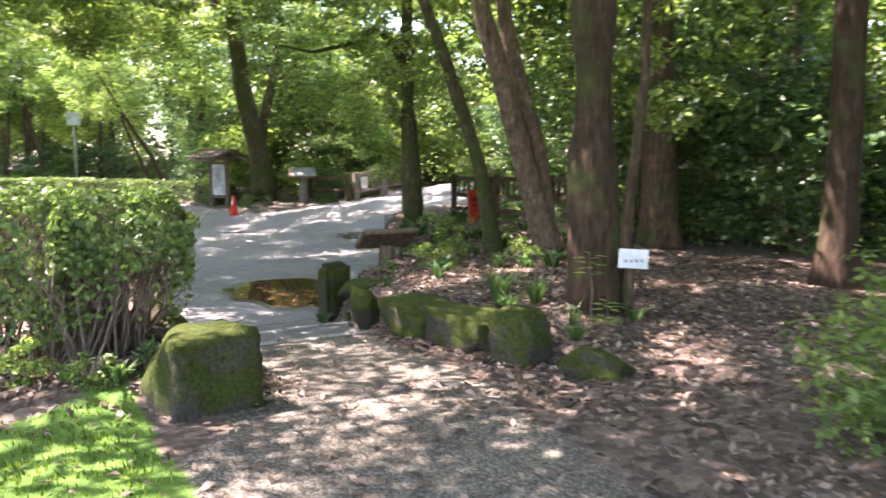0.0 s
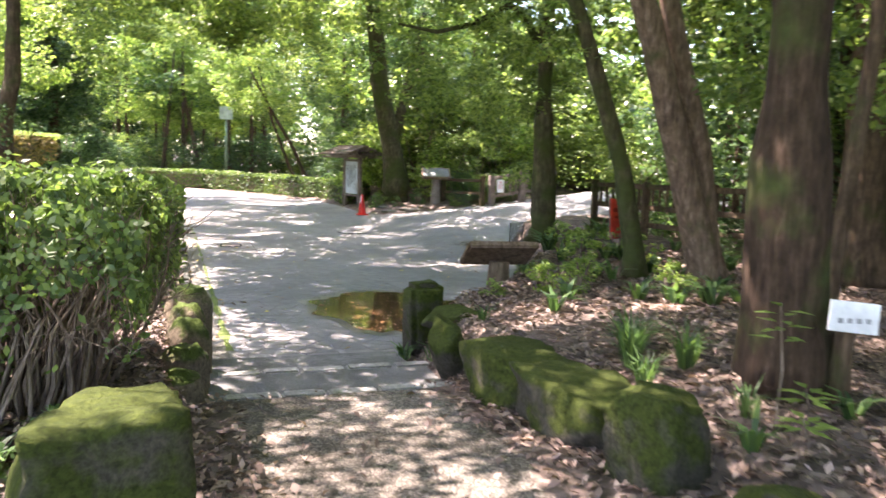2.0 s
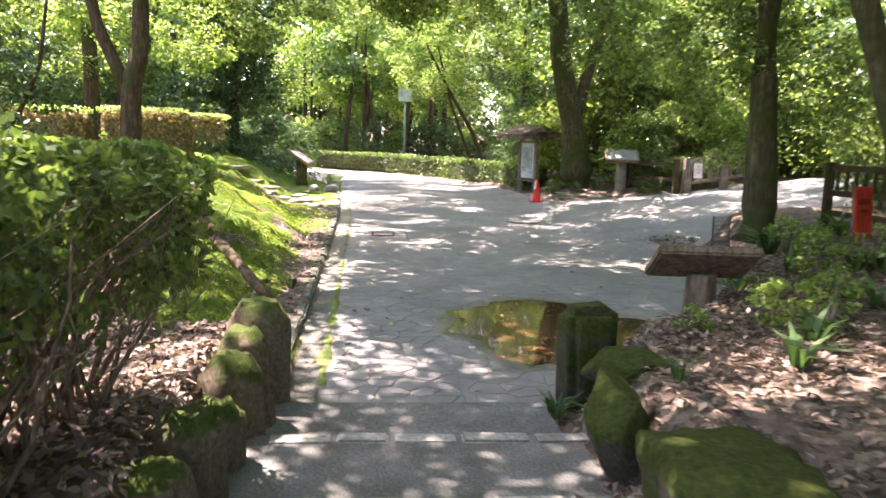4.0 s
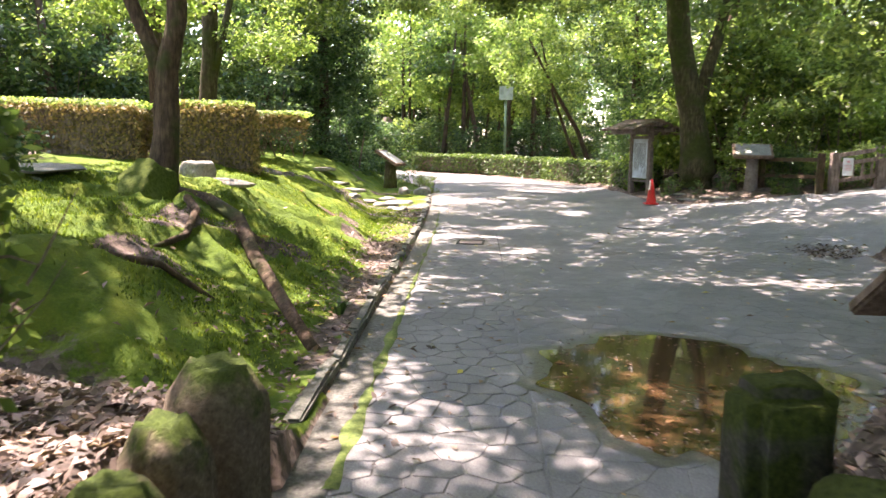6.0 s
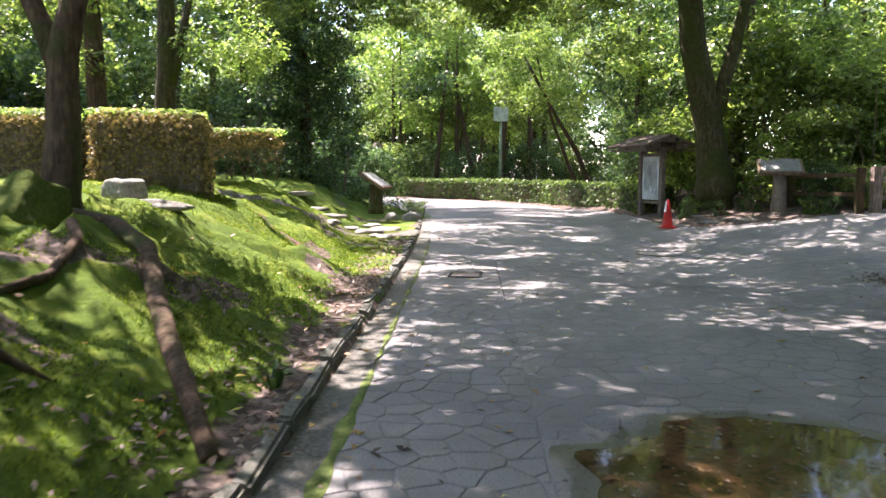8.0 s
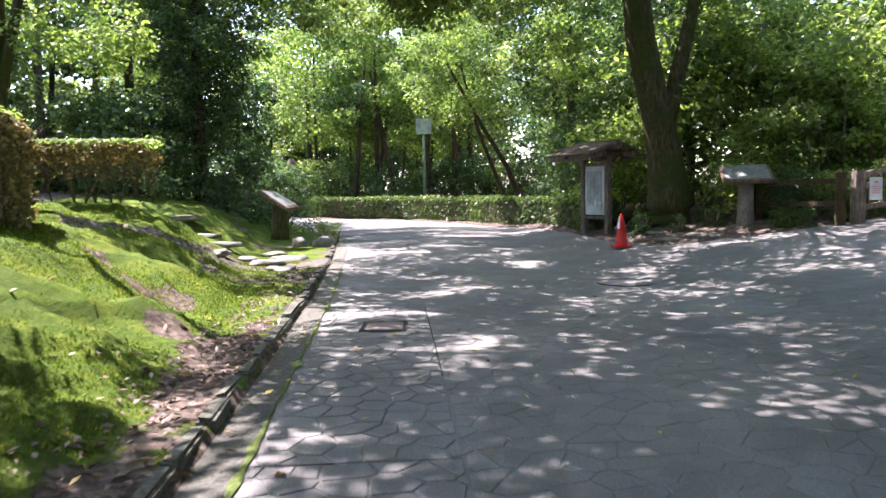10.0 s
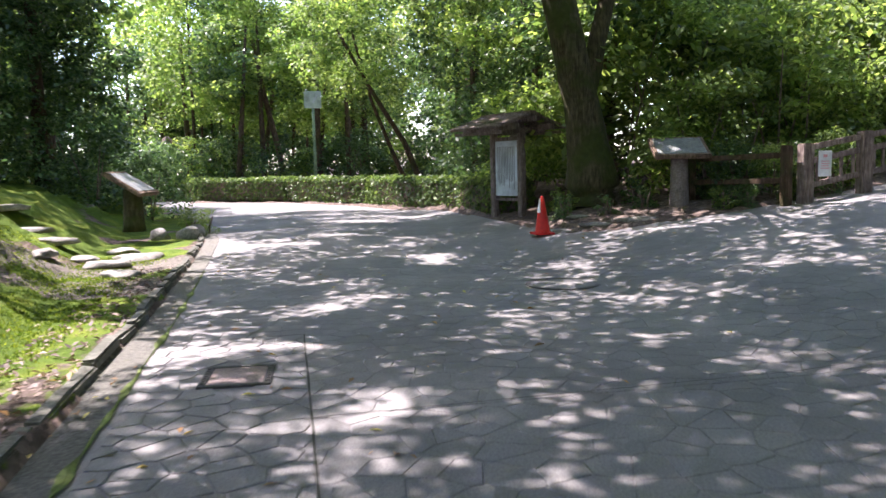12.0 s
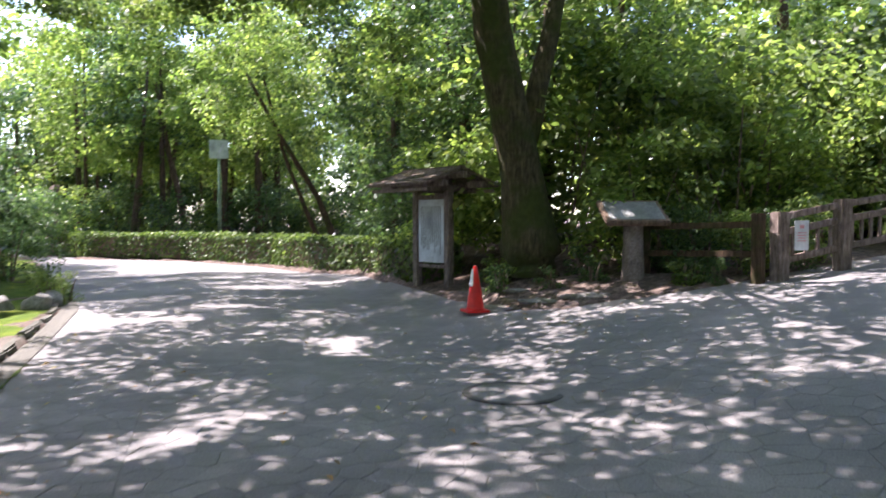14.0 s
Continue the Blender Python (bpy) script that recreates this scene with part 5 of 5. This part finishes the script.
wood_tree(-1.6, 44.0, 9, WOOD[6], 1.1, 3.4)
scatter_wood(10, 18, 30, -6, 12, 3.2, (1.0, 3), (0.8, 1.1), -50.0)

# light-leaved trees over the bend, and taller ones that close the view
for x, y, h, m, k, low in ((0.2, 38.0, 9, 5, 1.05, 3.8), (4.4, 36.4, 9, 0, 1.0, 3.8), (8.8, 30.5, 9, 3, 0.95, 3.0), (8.1, 24.8, 10, 3, 0.85, 2.6), (9.4, 21.4, 10, 4, 0.8, 3.0), (-3.4, 40.5, 10, 6, 1.15, 3.8), (-6.8, 27.0, 12, 5, 1.2, 4.6), (-9.6, 31.5, 12, 5, 1.3, 4.2), (-8.2, 23.0, 11, 0, 1.1, 3.2), (11.0, 24.0, 11, 3, 1.15, 3.0), (13.0, 18.5, 11, 0, 1.1, 2.6), (9.6, 17.8, 8, 3, 0.7, 2.6), (-12.5, 17.5, 12, 5, 1.25, 3.6)):
    wood_tree(x, y, h, WOOD[m], k, low)
for x, y, h, m, k, low in ((10.5, -14.5, 10, 3, 1.0, 1.4), (12.0, -10.5, 11, 4, 1.1, 1.0), (10.2, -6.0, 10, 3, 0.95, 1.8), (12.8, -5.0, 10, 4, 1.0, 1.2), (9.2, -18.0, 10, 3, 0.9, 1.2), (13.5, 0.5, 10, 3, 1.0, 1.6), (16.0, 4.0, 10, 4, 1.1, 1.2)):
    wood_tree(x, y, h, WOOD[m], k, low)

# red-brown and slanting trunks beyond the far hedge
for x, y, pts, r in ((1.3, 39, [(0, 0, 0), (-0.3, 0, 2.2), (-1.0, 0, 5.5), (-1.4, 0, 8)], 0.16), (0.6, 40, [(0, 0, 0), (-0.2, 0, 3), (0.3, 0, 6)], 0.12), (7.2, 30, [(0, 0, 0), (-0.9, 0, 2.3), (-2.3, 0, 4.6), (-3.6, 0, 7)], 0.11), (6.7, 30.6, [(0, 0, 0), (-0.8, 0, 1.8), (-1.7, 0, 4.2), (-2.4, 0, 7)], 0.09), (8.6, 27, [(0, 0, 0), (0, 0, 3), (0.2, 0, 7)], 0.16), (9.5, 21, [(0, 0, 0), (0.1, 0, 3), (-0.8, 0, 7)], 0.15), (-1.0, 41, [(0, 0, 0), (0, 0, 3), (0.1, 0, 8)], 0.15), (4.6, 41, [(0, 0, 0), (0.3, 0, 3), (0.1, 0, 8)], 0.14)):
    e = tree("", (x, y, 0.3), [(pts, [r * 1.3, r, r * 0.8, r * 0.5][: len(pts)])], BARK_RED if y > 38 else BARK, "bare slanting trunk beyond the far hedge", "trees of the wood")
    crown(e, WOOD[rs.choice((0, 5, 6))], (pts[-1][0], 0, pts[-1][2] + 0.5), 0.8, rs.uniform(0, 360))


# ---- undergrowth ----
def shrub(x, y, mesh, scale, label="leafy green shrub in the undergrowth", group="undergrowth shrubs"):
    e = empty("shrub", pose(x, y, ground_h(x, y) - 0.05, 0, 0, rs.uniform(0, 360)), label, "shrub", group)
    for k in range(3):
        a = k * 2.1
        bm = bmesh.new()
        tube(bm, [(0.05 * math.cos(a), 0.05 * math.sin(a), -0.1), (0.3 * math.cos(a) * scale, 0.3 * math.sin(a) * scale, 0.9 * scale), (0.6 * math.cos(a) * scale, 0.6 * math.sin(a) * scale, 1.8 * scale)], [0.03, 0.022, 0.01], 6)
        part("stem", bm, TWIG, e)
    c = new("foliage", mesh)
    c.parent = e
    c.scale = (scale, scale, scale)
    return e


for k in range(16):
    shrub(9.6 + k * 0.9 + rs.uniform(-0.3, 0.3), 11.9 + rs.uniform(-0.6, 0.9) + 0.05 * k, SHRUB[rs.choice((0, 1, 0, 1, 4))], rs.uniform(0.85, 1.5))
for k in range(14):
    shrub(9.3 + k * 0.9 + rs.uniform(-0.3, 0.3), 14.6 + rs.uniform(-0.8, 0.9), SHRUB[rs.choice((0, 1, 0, 4))], rs.uniform(1.3, 2.0))
for k in range(9):
    shrub(8.0 + rs.uniform(-0.3, 0.8), 15.5 + k * 1.6, SHRUB[rs.choice((0, 2, 3, 4))], rs.uniform(0.7, 1.3))
for k in range(22):
    shrub(-9 + k * 0.95, 36.5 + rs.uniform(0, 3) + max(0, 4 - k) * 2.5, SHRUB[rs.choice((2, 3, 2, 3, 4))], rs.uniform(0.7, 1.3))
for k in range(16):
    shrub(10.6 + rs.uniform(-0.6, 1.6), -19 + k * 1.15, SHRUB[rs.choice((0, 2, 3, 3))], rs.uniform(0.8, 1.4))
for k in range(10):
    shrub(7.2 + k * 0.9, -22 + rs.uniform(-1, 1), SHRUB[rs.choice((0, 2, 3))], rs.uniform(0.8, 1.4))
for k in range(13):
    shrub(-13.5 - rs.uniform(0, 2), -8 + k * 1.9, SHRUB[rs.choice((0, 1, 2, 3))], rs.uniform(1.3, 2.0))
for k in range(12):
    shrub(-8.5 - rs.uniform(0, 3), 12 + k * 1.6, SHRUB[rs.choice((2, 3, 0))], rs.uniform(0.9, 1.6))
for k in range(15):
    shrub(-24 + k * 3.3, 59 - 0.02 * (k - 7) ** 2 + rs.uniform(-1.5, 1.5), THICKET[k % 2 if k % 5 else 2], rs.uniform(1.0, 1.35), "tall dark thicket closing the wood", "thickets")
for k in range(11):
    shrub(19.5 + rs.uniform(-1, 1), -20 + k * 5.0, THICKET[k % 4], rs.uniform(0.9, 1.2), "tall dark thicket closing the wood", "thickets")
for k in range(12):
    shrub(-19.5 + rs.uniform(-1.2, 1.2), -10 + k * 4.6, THICKET[k % 3], rs.uniform(0.9, 1.25), "tall dark thicket closing the wood", "thickets")
for x, y, s, m in ((-3.4, 18, 0.9, 3), (-6.3, 17, 1.2, 2), (-2.6, 21, 0.8, 2), (-5, 23, 1.3, 3), (-0.5, 15.6, 0.28, 4), (-0.75, 15.0, 0.25, 0), (2.42, -16.05, 0.44, 0), (2.75, -16.35, 0.4, 4), (11.5, 2.0, 0.9, 0), (13.0, 2.6, 1.2, 3), (8.9, -5.2, 0.3, 2), (9.8, 10.5, 0.42, 2), (10.2, 9.9, 0.4, 0), (9.5, 11.0, 0.45, 3), (10.7, 9.75, 0.4, 2), (11.4, 9.8, 0.45, 0), (9.25, 9.95, 0.17, 2), (9.5, 9.6, 0.16, 3)):
    shrub(x, y, SHRUB[m], s, "small green shrub beside the path", "small shrubs")


for x, y, s, m in ((3.95, -7.75, 0.17, 4), (4.25, -8.1, 0.15, 0), (4.75, -7.3, 0.18, 4), (5.15, -6.5, 0.2, 0), (4.4, -6.9, 0.14, 0), (3.2, -8.1, 0.12, 0), (5.4, -8.3, 0.2, 4), (6.3, -6.3, 0.24, 0), (5.9, -5.2, 0.22, 4), (6.7, -5.0, 0.24, 0), (-1.15, -12.3, 0.13, 0), (-1.6, -12.0, 0.15, 4), (-0.8, -12.2, 0.12, 2), (-2.1, -11.7, 0.14, 0), (6.75, 11.6, 0.22, 2), (7.0, 12.3, 0.2, 0), (8.3, 11.7, 0.24, 2), (9.1, 11.4, 0.24, 0), (9.4, 10.7, 0.22, 2), (9.5, 10.0, 0.2, 3), (9.2, 9.95, 0.2, 0), (8.1, 10.9, 0.2, 3), (7.4, 11.0, 0.18, 2), (6.9, 13.3, 0.15, 2), (7.5, 13.8, 0.25, 0), (9.8, 10.3, 0.35, 2), (10.6, 9.9, 0.35, 0), (6.0, -3.1, 0.2, 0), (6.2, -4.0, 0.22, 4), (7.1, -3.2, 0.16, 0), (7.3, -4.6, 0.16, 2)):
    shrub(x, y, SEEDLING[{0: 0, 2: 1, 3: 1, 4: 2}[m]], s, "low leafy seedling among dead leaves", "low plants in the bed")


def tuft(name, x, y, n, ln, width, label, material=BLADE, arch=0.5):
    v = []
    for _ in range(n):
        a = rs.uniform(0, 2 * math.pi)
        l = ln * rs.uniform(0.5, 1.1)
        d = Vector((math.cos(a), math.sin(a), 0))
        sd = Vector((-d.y, d.x, 0)) * width / 2
        o = d * rs.uniform(0, 0.05)
        p1 = o + d * l * 0.35 * arch + Vector((0, 0, l * 0.6))
        p2 = o + d * l * arch + Vector((0, 0, l * rs.uniform(0.55, 0.95)))
        v += [tuple(o - sd), tuple(o + sd), tuple(p1 + sd), tuple(p1 - sd), tuple(p1 - sd), tuple(p1 + sd), tuple(p2 + sd * 0.2), tuple(p2 - sd * 0.2)]
    me = leaf_mesh(name, np.array(v), np.arange(len(v)).reshape(-1, 4), material)
    ob = new(name, me)
    ob.location = (x, y, ground_h(x, y) - 0.01)
    return tagged(ob, label, "plant", "plants in the bed")


for x, y, n, ln in ((2.9, -11.4, 150, 0.46), (3.15, -11.0, 120, 0.42), (2.75, -11.8, 70, 0.32), (3.3, -11.5, 90, 0.4), (3.0, -12.5, 30, 0.25), (2.55, -9.4, 30, 0.22)):
    tuft("grass_clump", x, y, n, ln, 0.012, "clump of long dark grass blades", arch=0.55)
for k in range(26):
    x, y = rs.uniform(3.0, 7.0), rs.uniform(-9.2, -5.0)
    if side_of_road(x, y) > -0.35:
        continue
    tuft("fern", x, y, 12, rs.uniform(0.22, 0.42), 0.055, "low green fern among dead leaves", arch=0.9)
for k in range(18):
    x, y = rs.uniform(5.5, 8.5), rs.uniform(-7.0, -2.0)
    if side_of_road(x, y) > -0.35:
        continue
    tuft("fern", x, y, 14, rs.uniform(0.3, 0.55), 0.06, "low green fern among dead leaves", arch=0.9)
for x, y in ((-1.0, -12.35), (-0.7, -12.1), (-1.3, -12.2), (-1.6, -11.7), (2.7, -12.9), (2.2, -9.0), (2.1, -8.3), (-0.3, -3.6), (3.6, -12.7)):
    tuft("fern", x, y, 16, 0.24, 0.035, "low green fern among dead leaves", arch=0.8)


def sapling(x, y, h, label):
    e = empty("sapling", pose(x, y, ground_h(x, y)), label, "sapling")
    bm = bmesh.new()
    tube(bm, [(0, 0, -0.05), (0.03, 0, h * 0.5), (0.0, 0.02, h)], [0.008, 0.007, 0.005], 6)
    part("stem", bm, TWIG, e)
    for k in range(12):
        a = k * 2.4
        d = Vector((math.cos(a), math.sin(a), 0.15))
        s = Vector((-d.y, d.x, 0)) * 0.03
        o = Vector((0, 0, h * (0.72 + 0.025 * k)))
        bm = bmesh.new()
        ps = [o + d * 0.03, o + d * 0.08 + s, o + d * 0.17 - Vector((0, 0, 0.02)), o + d * 0.08 - s]
        bm.faces.new([bm.verts.new(p) for p in ps])
        part("leaf", bm, LEAF_LIGHT, e)


sapling(3.0, -12.72, 0.72, "young sapling with bright green leaves")
sapling(3.05, -12.9, 0.3, "young sapling with bright green leaves")
sapling(2.85, -13.1, 0.22, "young sapling with bright green leaves")


def root(points, r, name="root"):
    pts = [(x, y, ground_h(x, y) + dz) for x, y, dz in points]
    bm = bmesh.new()
    tube(bm, pts, [r * (1 - 0.5 * k / len(pts)) for k in range(len(pts))], 9)
    ob = shade_smooth(part(name, bm, BARK))
    tagged(ob, "bare brown tree root on the mossy bank", "root", "roots on the bank")


root([(-2.9, -1.3, 0.05), (-2.3, -1.6, 0.04), (-1.75, -2.2, 0.06), (-1.3, -3.1, 0.08), (-0.95, -3.8, 0.07), (-0.6, -4.4, 0.05), (-0.25, -5.05, 0.0)], 0.10)
root([(-2.2, -2.6, 0.0), (-1.95, -3.0, 0.03), (-1.85, -3.6, 0.03), (-1.9, -4.3, -0.03)], 0.05)
root([(-2.4, -5.2, -0.01), (-1.9, -5.3, 0.03), (-1.45, -5.2, 0.03), (-1.1, -5.0, -0.02)], 0.04)
root([(-0.9, 1.8, -0.03), (-1.5, 2.6, 0.03), (-2.2, 3.4, 0.0)], 0.05)


# ---- litter, moss tufts, loose leaves ----
def carpet(name, label, category, material, count, box_, size, where, lift=0.012, tilt=0.35, upright=False):
    x0, x1, y0, y1 = box_
    xs, ys = [], []
    r2 = random.Random(count)
    while len(xs) < count:
        x, y = r2.uniform(x0, x1), r2.uniform(y0, y1)
        if r2.random() < where(x, y):
            xs.append(x)
            ys.append(y)
    on_road = [side_of_road(x, y) > 0 for x, y in zip(xs, ys)]
    at = np.array([(x, y, (road_h(x, y) if o else ground_h(x, y)) + lift) for x, y, o in zip(xs, ys, on_road)])
    up = np.stack([rng.normal(0, tilt, count), rng.normal(0, tilt, count), np.ones(count)], 1)
    if upright:
        up = np.stack([rng.normal(0, 1, count), rng.normal(0, 1, count), rng.uniform(0, 0.5, count)], 1)
    up /= np.linalg.norm(up, axis=1)[:, None]
    t = rng.normal(size=(count, 3)) if not upright else np.stack([rng.normal(0, 0.4, count), rng.normal(0, 0.4, count), np.ones(count)], 1)
    t -= up * (t * up).sum(1)[:, None]
    t /= np.linalg.norm(t, axis=1)[:, None]
    s = np.cross(up, t)
    l2 = (size * rng.uniform(0.5, 1.4, count))[:, None]
    fold = up * l2 * rng.uniform(0.02, 0.2, count)[:, None] * (0 if upright else 1)
    wide = rng.uniform(0.15, 0.28, count)[:, None] * (0.6 if upright else 1)
    v = np.stack([at - t * l2 * 0.5, at + s * l2 * wide + fold, at + t * l2 * 0.5, at - s * l2 * wide + fold], 1).reshape(-1, 3)
    ob = new(name, leaf_mesh(name, v, np.arange(4 * count).reshape(-1, 4), material))
    return tagged(ob, label, category, kind="stuff")


def in_bed(x, y):
    if y > -7.2 and x < 1:
        return 0.03
    if side_of_road(x, y) > -0.02:
        return 0.0
    n = 0.5 + bumpy(x, y, 0.8, 0.9)
    if y < -7.6 and x < lerp_table(y, BED_EDGE) - 0.1:
        side = smooth(0.55, 0.95, abs(x - 0.95)) if y > -13 else 0.10 + 0.5 * smooth(0.3, 1.8, x)
        return max(0.04, side * 0.9) * max(0.2, n)
    return 0.35 + 0.65 * max(0.0, n)


carpet("dead_leaves", "brown and pinkish dead leaves covering the bed", "leaves", LITTER, 44000, (-1.6, 8.5, -18.5, -4.5), 0.07, in_bed, 0.02, 0.45)
carpet("dead_leaves", "dry brown leaves under the hedge's stems", "leaves", LITTER, 5200, (-2.2, 0.0, -12.3, -7.3), 0.085, lambda x, y: 0.95 if x < -0.15 else 0.3, 0.025, 0.5)
carpet("dead_leaves", "brown dead leaves in the strip by the kerb", "leaves", LITTER, 1600, (-1.2, 0.0, -8, 9), 0.07, lambda x, y: 0.9 if 0.1 < kerb_x(y) - x < 0.75 else (0.04 if x < kerb_x(y) else 0.0), 0.015, 0.4)
carpet("fallen_leaves", "few yellow and brown leaves on the paving", "leaves", ROAD_LEAF, 260, (0.1, 8, -8, 11), 0.075, lambda x, y: (1.0 if side_of_road(x, y) > 0.05 else 0.0) * (0.25 + 0.75 * smooth(3.0, 0, side_of_road(x, y))), 0.014, 0.2)
carpet("floating_leaves", "small brown leaves and specks floating on the puddle", "leaves", LITTER, 700, (1.4, 4.1, -7.1, -3.8), 0.035, lambda x, y: 0.25 + 0.75 * smooth(0.6, 1.0, math.hypot((x - 2.72) / 1.2, (y + 5.45) / 1.55)) if math.hypot((x - 2.72) / 1.2, (y + 5.45) / 1.55) < 1.05 else 0.0, 0.019, 0.12)
carpet("dead_leaves", "heap of dark dead leaves at the road's edge", "leaves", LITTER, 420, (5.9, 7.4, 0.6, 2.4), 0.07, lambda x, y: max(0.0, 1 - math.hypot((x - 6.75) / 0.6, (y - 1.45) / 0.75)), 0.012, 0.4)
carpet("fallen_leaves", "few orange and yellow leaves on the moss", "leaves", ROAD_LEAF, 110, (-2.2, 0.2, -6, 3), 0.08, lambda x, y: 0.3 + 0.7 * smooth(1.2, 0.2, kerb_x(y) - x) if x < kerb_x(y) + 0.25 else 0.0, 0.03, 0.3)
carpet("moss_tufts", "soft green moss tufts on the bank", "moss", MOSS_TUFT, 90000, (-5.0, -0.3, -7.0, 11), 0.04, lambda x, y: 0.9 * smooth(0.35, 0.7, kerb_x(y) - x) * smooth(-0.25, 0.15, bumpy(x, y, 0.9, 0.5) + bumpy(x, y, 3.1, 0.3)) * smooth(-7.4, -6.3, y), 0.008, 0.3, True)
carpet("lawn_grass", "short bright green grass of the lawn", "grass", MOSS_TUFT, 7000, (-4.5, -0.9, -17.5, -12.6), 0.05, lambda x, y: smooth(-12.1, -12.7, y - 0.75 * (x + 1.2)) * smooth(-0.8, -1.1, x), 0.01, 0.3, True)


# ---- stones of the paving ----
def clip_cell(c, others, half):
    """The cell of c among its neighbours, as a polygon."""
    poly = [(c[0] - half, c[1] - half), (c[0] + half, c[1] - half), (c[0] + half, c[1] + half), (c[0] - half, c[1] + half)]
    for o in others:
        mx, my, nx, ny = (c[0] + o[0]) / 2, (c[1] + o[1]) / 2, o[0] - c[0], o[1] - c[1]
        out = []
        for (ax, ay), (bx, by) in zip(poly, poly[1:] + poly[:1]):
            da, db = (ax - mx) * nx + (ay - my) * ny, (bx - mx) * nx + (by - my) * ny
            if da <= 0:
                out.append((ax, ay))
            if da * db < 0:
                k = da / (da - db)
                out.append((ax + (bx - ax) * k, ay + (by - ay) * k))
        poly = out
        if len(poly) < 3:
            return []
    return poly


def clip_box(poly, x0, x1, y0, y1):
    for axis, lim, sign in ((0, x0, 1), (0, x1, -1), (1, y0, 1), (1, y1, -1)):
        out = []
        for a, b in zip(poly, poly[1:] + poly[:1]):
            da, db = sign * (a[axis] - lim), sign * (b[axis] - lim)
            if da >= 0:
                out.append(a)
            if da * db < 0:
                k = da / (da - db)
                out.append((a[0] + (b[0] - a[0]) * k, a[1] + (b[1] - a[1]) * k))
        poly = out
        if len(poly) < 3:
            return []
    return poly


def stones(x0, x1, y0, y1, step, seed):
    r = random.Random(seed)
    nx, ny = int((x1 - x0) / step) + 2, int((y1 - y0) / step) + 2
    pts = {(i, j): (x0 + (i - 0.5 + (j % 2) * 0.5) * step + r.uniform(-0.46, 0.46) * step, y0 + (j - 0.5) * step + r.uniform(-0.46, 0.46) * step) for i in range(-1, nx + 1) for j in range(-1, ny + 1)}
    for (i, j), c in pts.items():
        near = [pts[i + a, j + b] for a in (-2, -1, 0, 1, 2) for b in (-2, -1, 0, 1, 2) if (a or b) and (i + a, j + b) in pts]
        poly = clip_box(clip_cell(c, near, step * 1.5), x0, x1, y0, y1) if near else []
        if len(poly) < 3:
            continue
        area = abs(sum(a[0] * b[1] - b[0] * a[1] for a, b in zip(poly, poly[1:] + poly[:1]))) / 2
        if area > 0.006:
            yield c, poly


def stone_geometry(poly, verts, faces, top=0.009, joint=0.006, bevel=0.008):
    cx, cy = sum(p[0] for p in poly) / len(poly), sum(p[1] for p in poly) / len(poly)
    rings = []
    for inset, z in ((joint, 0.001), (joint + 0.002, top - 0.003), (joint + bevel, top)):
        ring = []
        for x, y in poly:
            d = math.hypot(x - cx, y - cy) + 1e-6
            k = max(0.2, 1 - inset / d * 1.25)
            px, py = cx + (x - cx) * k, cy + (y - cy) * k
            ring.append(len(verts))
            verts.append((px, py, road_h(px, py) + z))
        rings.append(ring)
    n = len(poly)
    for a, b in zip(rings, rings[1:]):
        for k in range(n):
            faces.append((a[k], a[(k + 1) % n], b[(k + 1) % n], b[k]))
    faces.append(tuple(rings[-1]))


def covered(x, y):
    return (abs(x - 1.0) < 0.33 and abs(y - 2.69) < 0.36) or math.hypot(x - 4.66, y - 5.95) < 0.5


def pave():
    road = bpy.data.objects["road"]
    count = 0
    for y0, y1 in ((-7.98, -1.51), (-1.5, 3.99)):
        for c, poly in stones(0.34, 1.49, y0, y1, 0.235, 3):
            if covered(*c):
                continue
            verts, faces = [], []
            stone_geometry(poly, verts, faces)
            ob = new("paving_stone", mesh_from("paving_stone", verts, faces, PAVING_STONE, False))
            ob.parent = road
            count += 1
    verts, faces = [], []
    for (a, b), (y0, y1) in (((0.34, 1.49), (4.0, 8.9)), ((1.5, 6.5), (-7.98, 1.59)), ((1.5, 7.5), (1.6, 8.4))):
        for c, poly in stones(a, b, y0, y1, 0.25, 5):
            if covered(*c) or side_of_road(*c) < 0.2 or math.hypot((c[0] - 2.72) / 1.0, (c[1] + 5.45) / 1.3) < 1:
                continue
            stone_geometry(poly, verts, faces, 0.006, 0.003, 0.006)
    ob = new("paving_stones", mesh_from("paving_stones", verts, faces, PAVING_STONE, False))
    ob.parent = road
    tagged(ob, kind="stuff")


def joint(x0, y0, x1, y1, w):
    """A dark straight joint between stretches of paving."""
    n = max(2, int(math.dist((x0, y0), (x1, y1)) / 0.25))
    verts, faces = [], []
    dx, dy = (x1 - x0) / n, (y1 - y0) / n
    ln = math.hypot(dx, dy)
    r = random.Random(int(x0 * 100 + y0 * 10))
    for k in range(n + 1):
        o = 0.006 * noise.noise(Vector((k * 0.7, x0, y0)))
        h = w / 2 * r.uniform(0.6, 1.3)
        for s in (-1, 1):
            x, y = x0 + dx * k - dy / ln * (s * h + o), y0 + dy * k + dx / ln * (s * h + o)
            verts.append((x, y, road_h(x, y) + 0.0085))
    for k in range(n):
        faces.append((2 * k, 2 * k + 1, 2 * k + 3, 2 * k + 2))
    ob = new("joint", mesh_from("joint", verts, faces, JOINT))
    ob.parent = bpy.data.objects["road"]


pave()
joint(1.495, 0.4, 1.495, 4.0, 0.013)
joint(0.33, 4.0, 1.49, 4.0, 0.014)
joint(1.5, 1.6, 6.4, 1.75, 0.010)
joint(0.33, -1.5, 1.49, -1.5, 0.012)
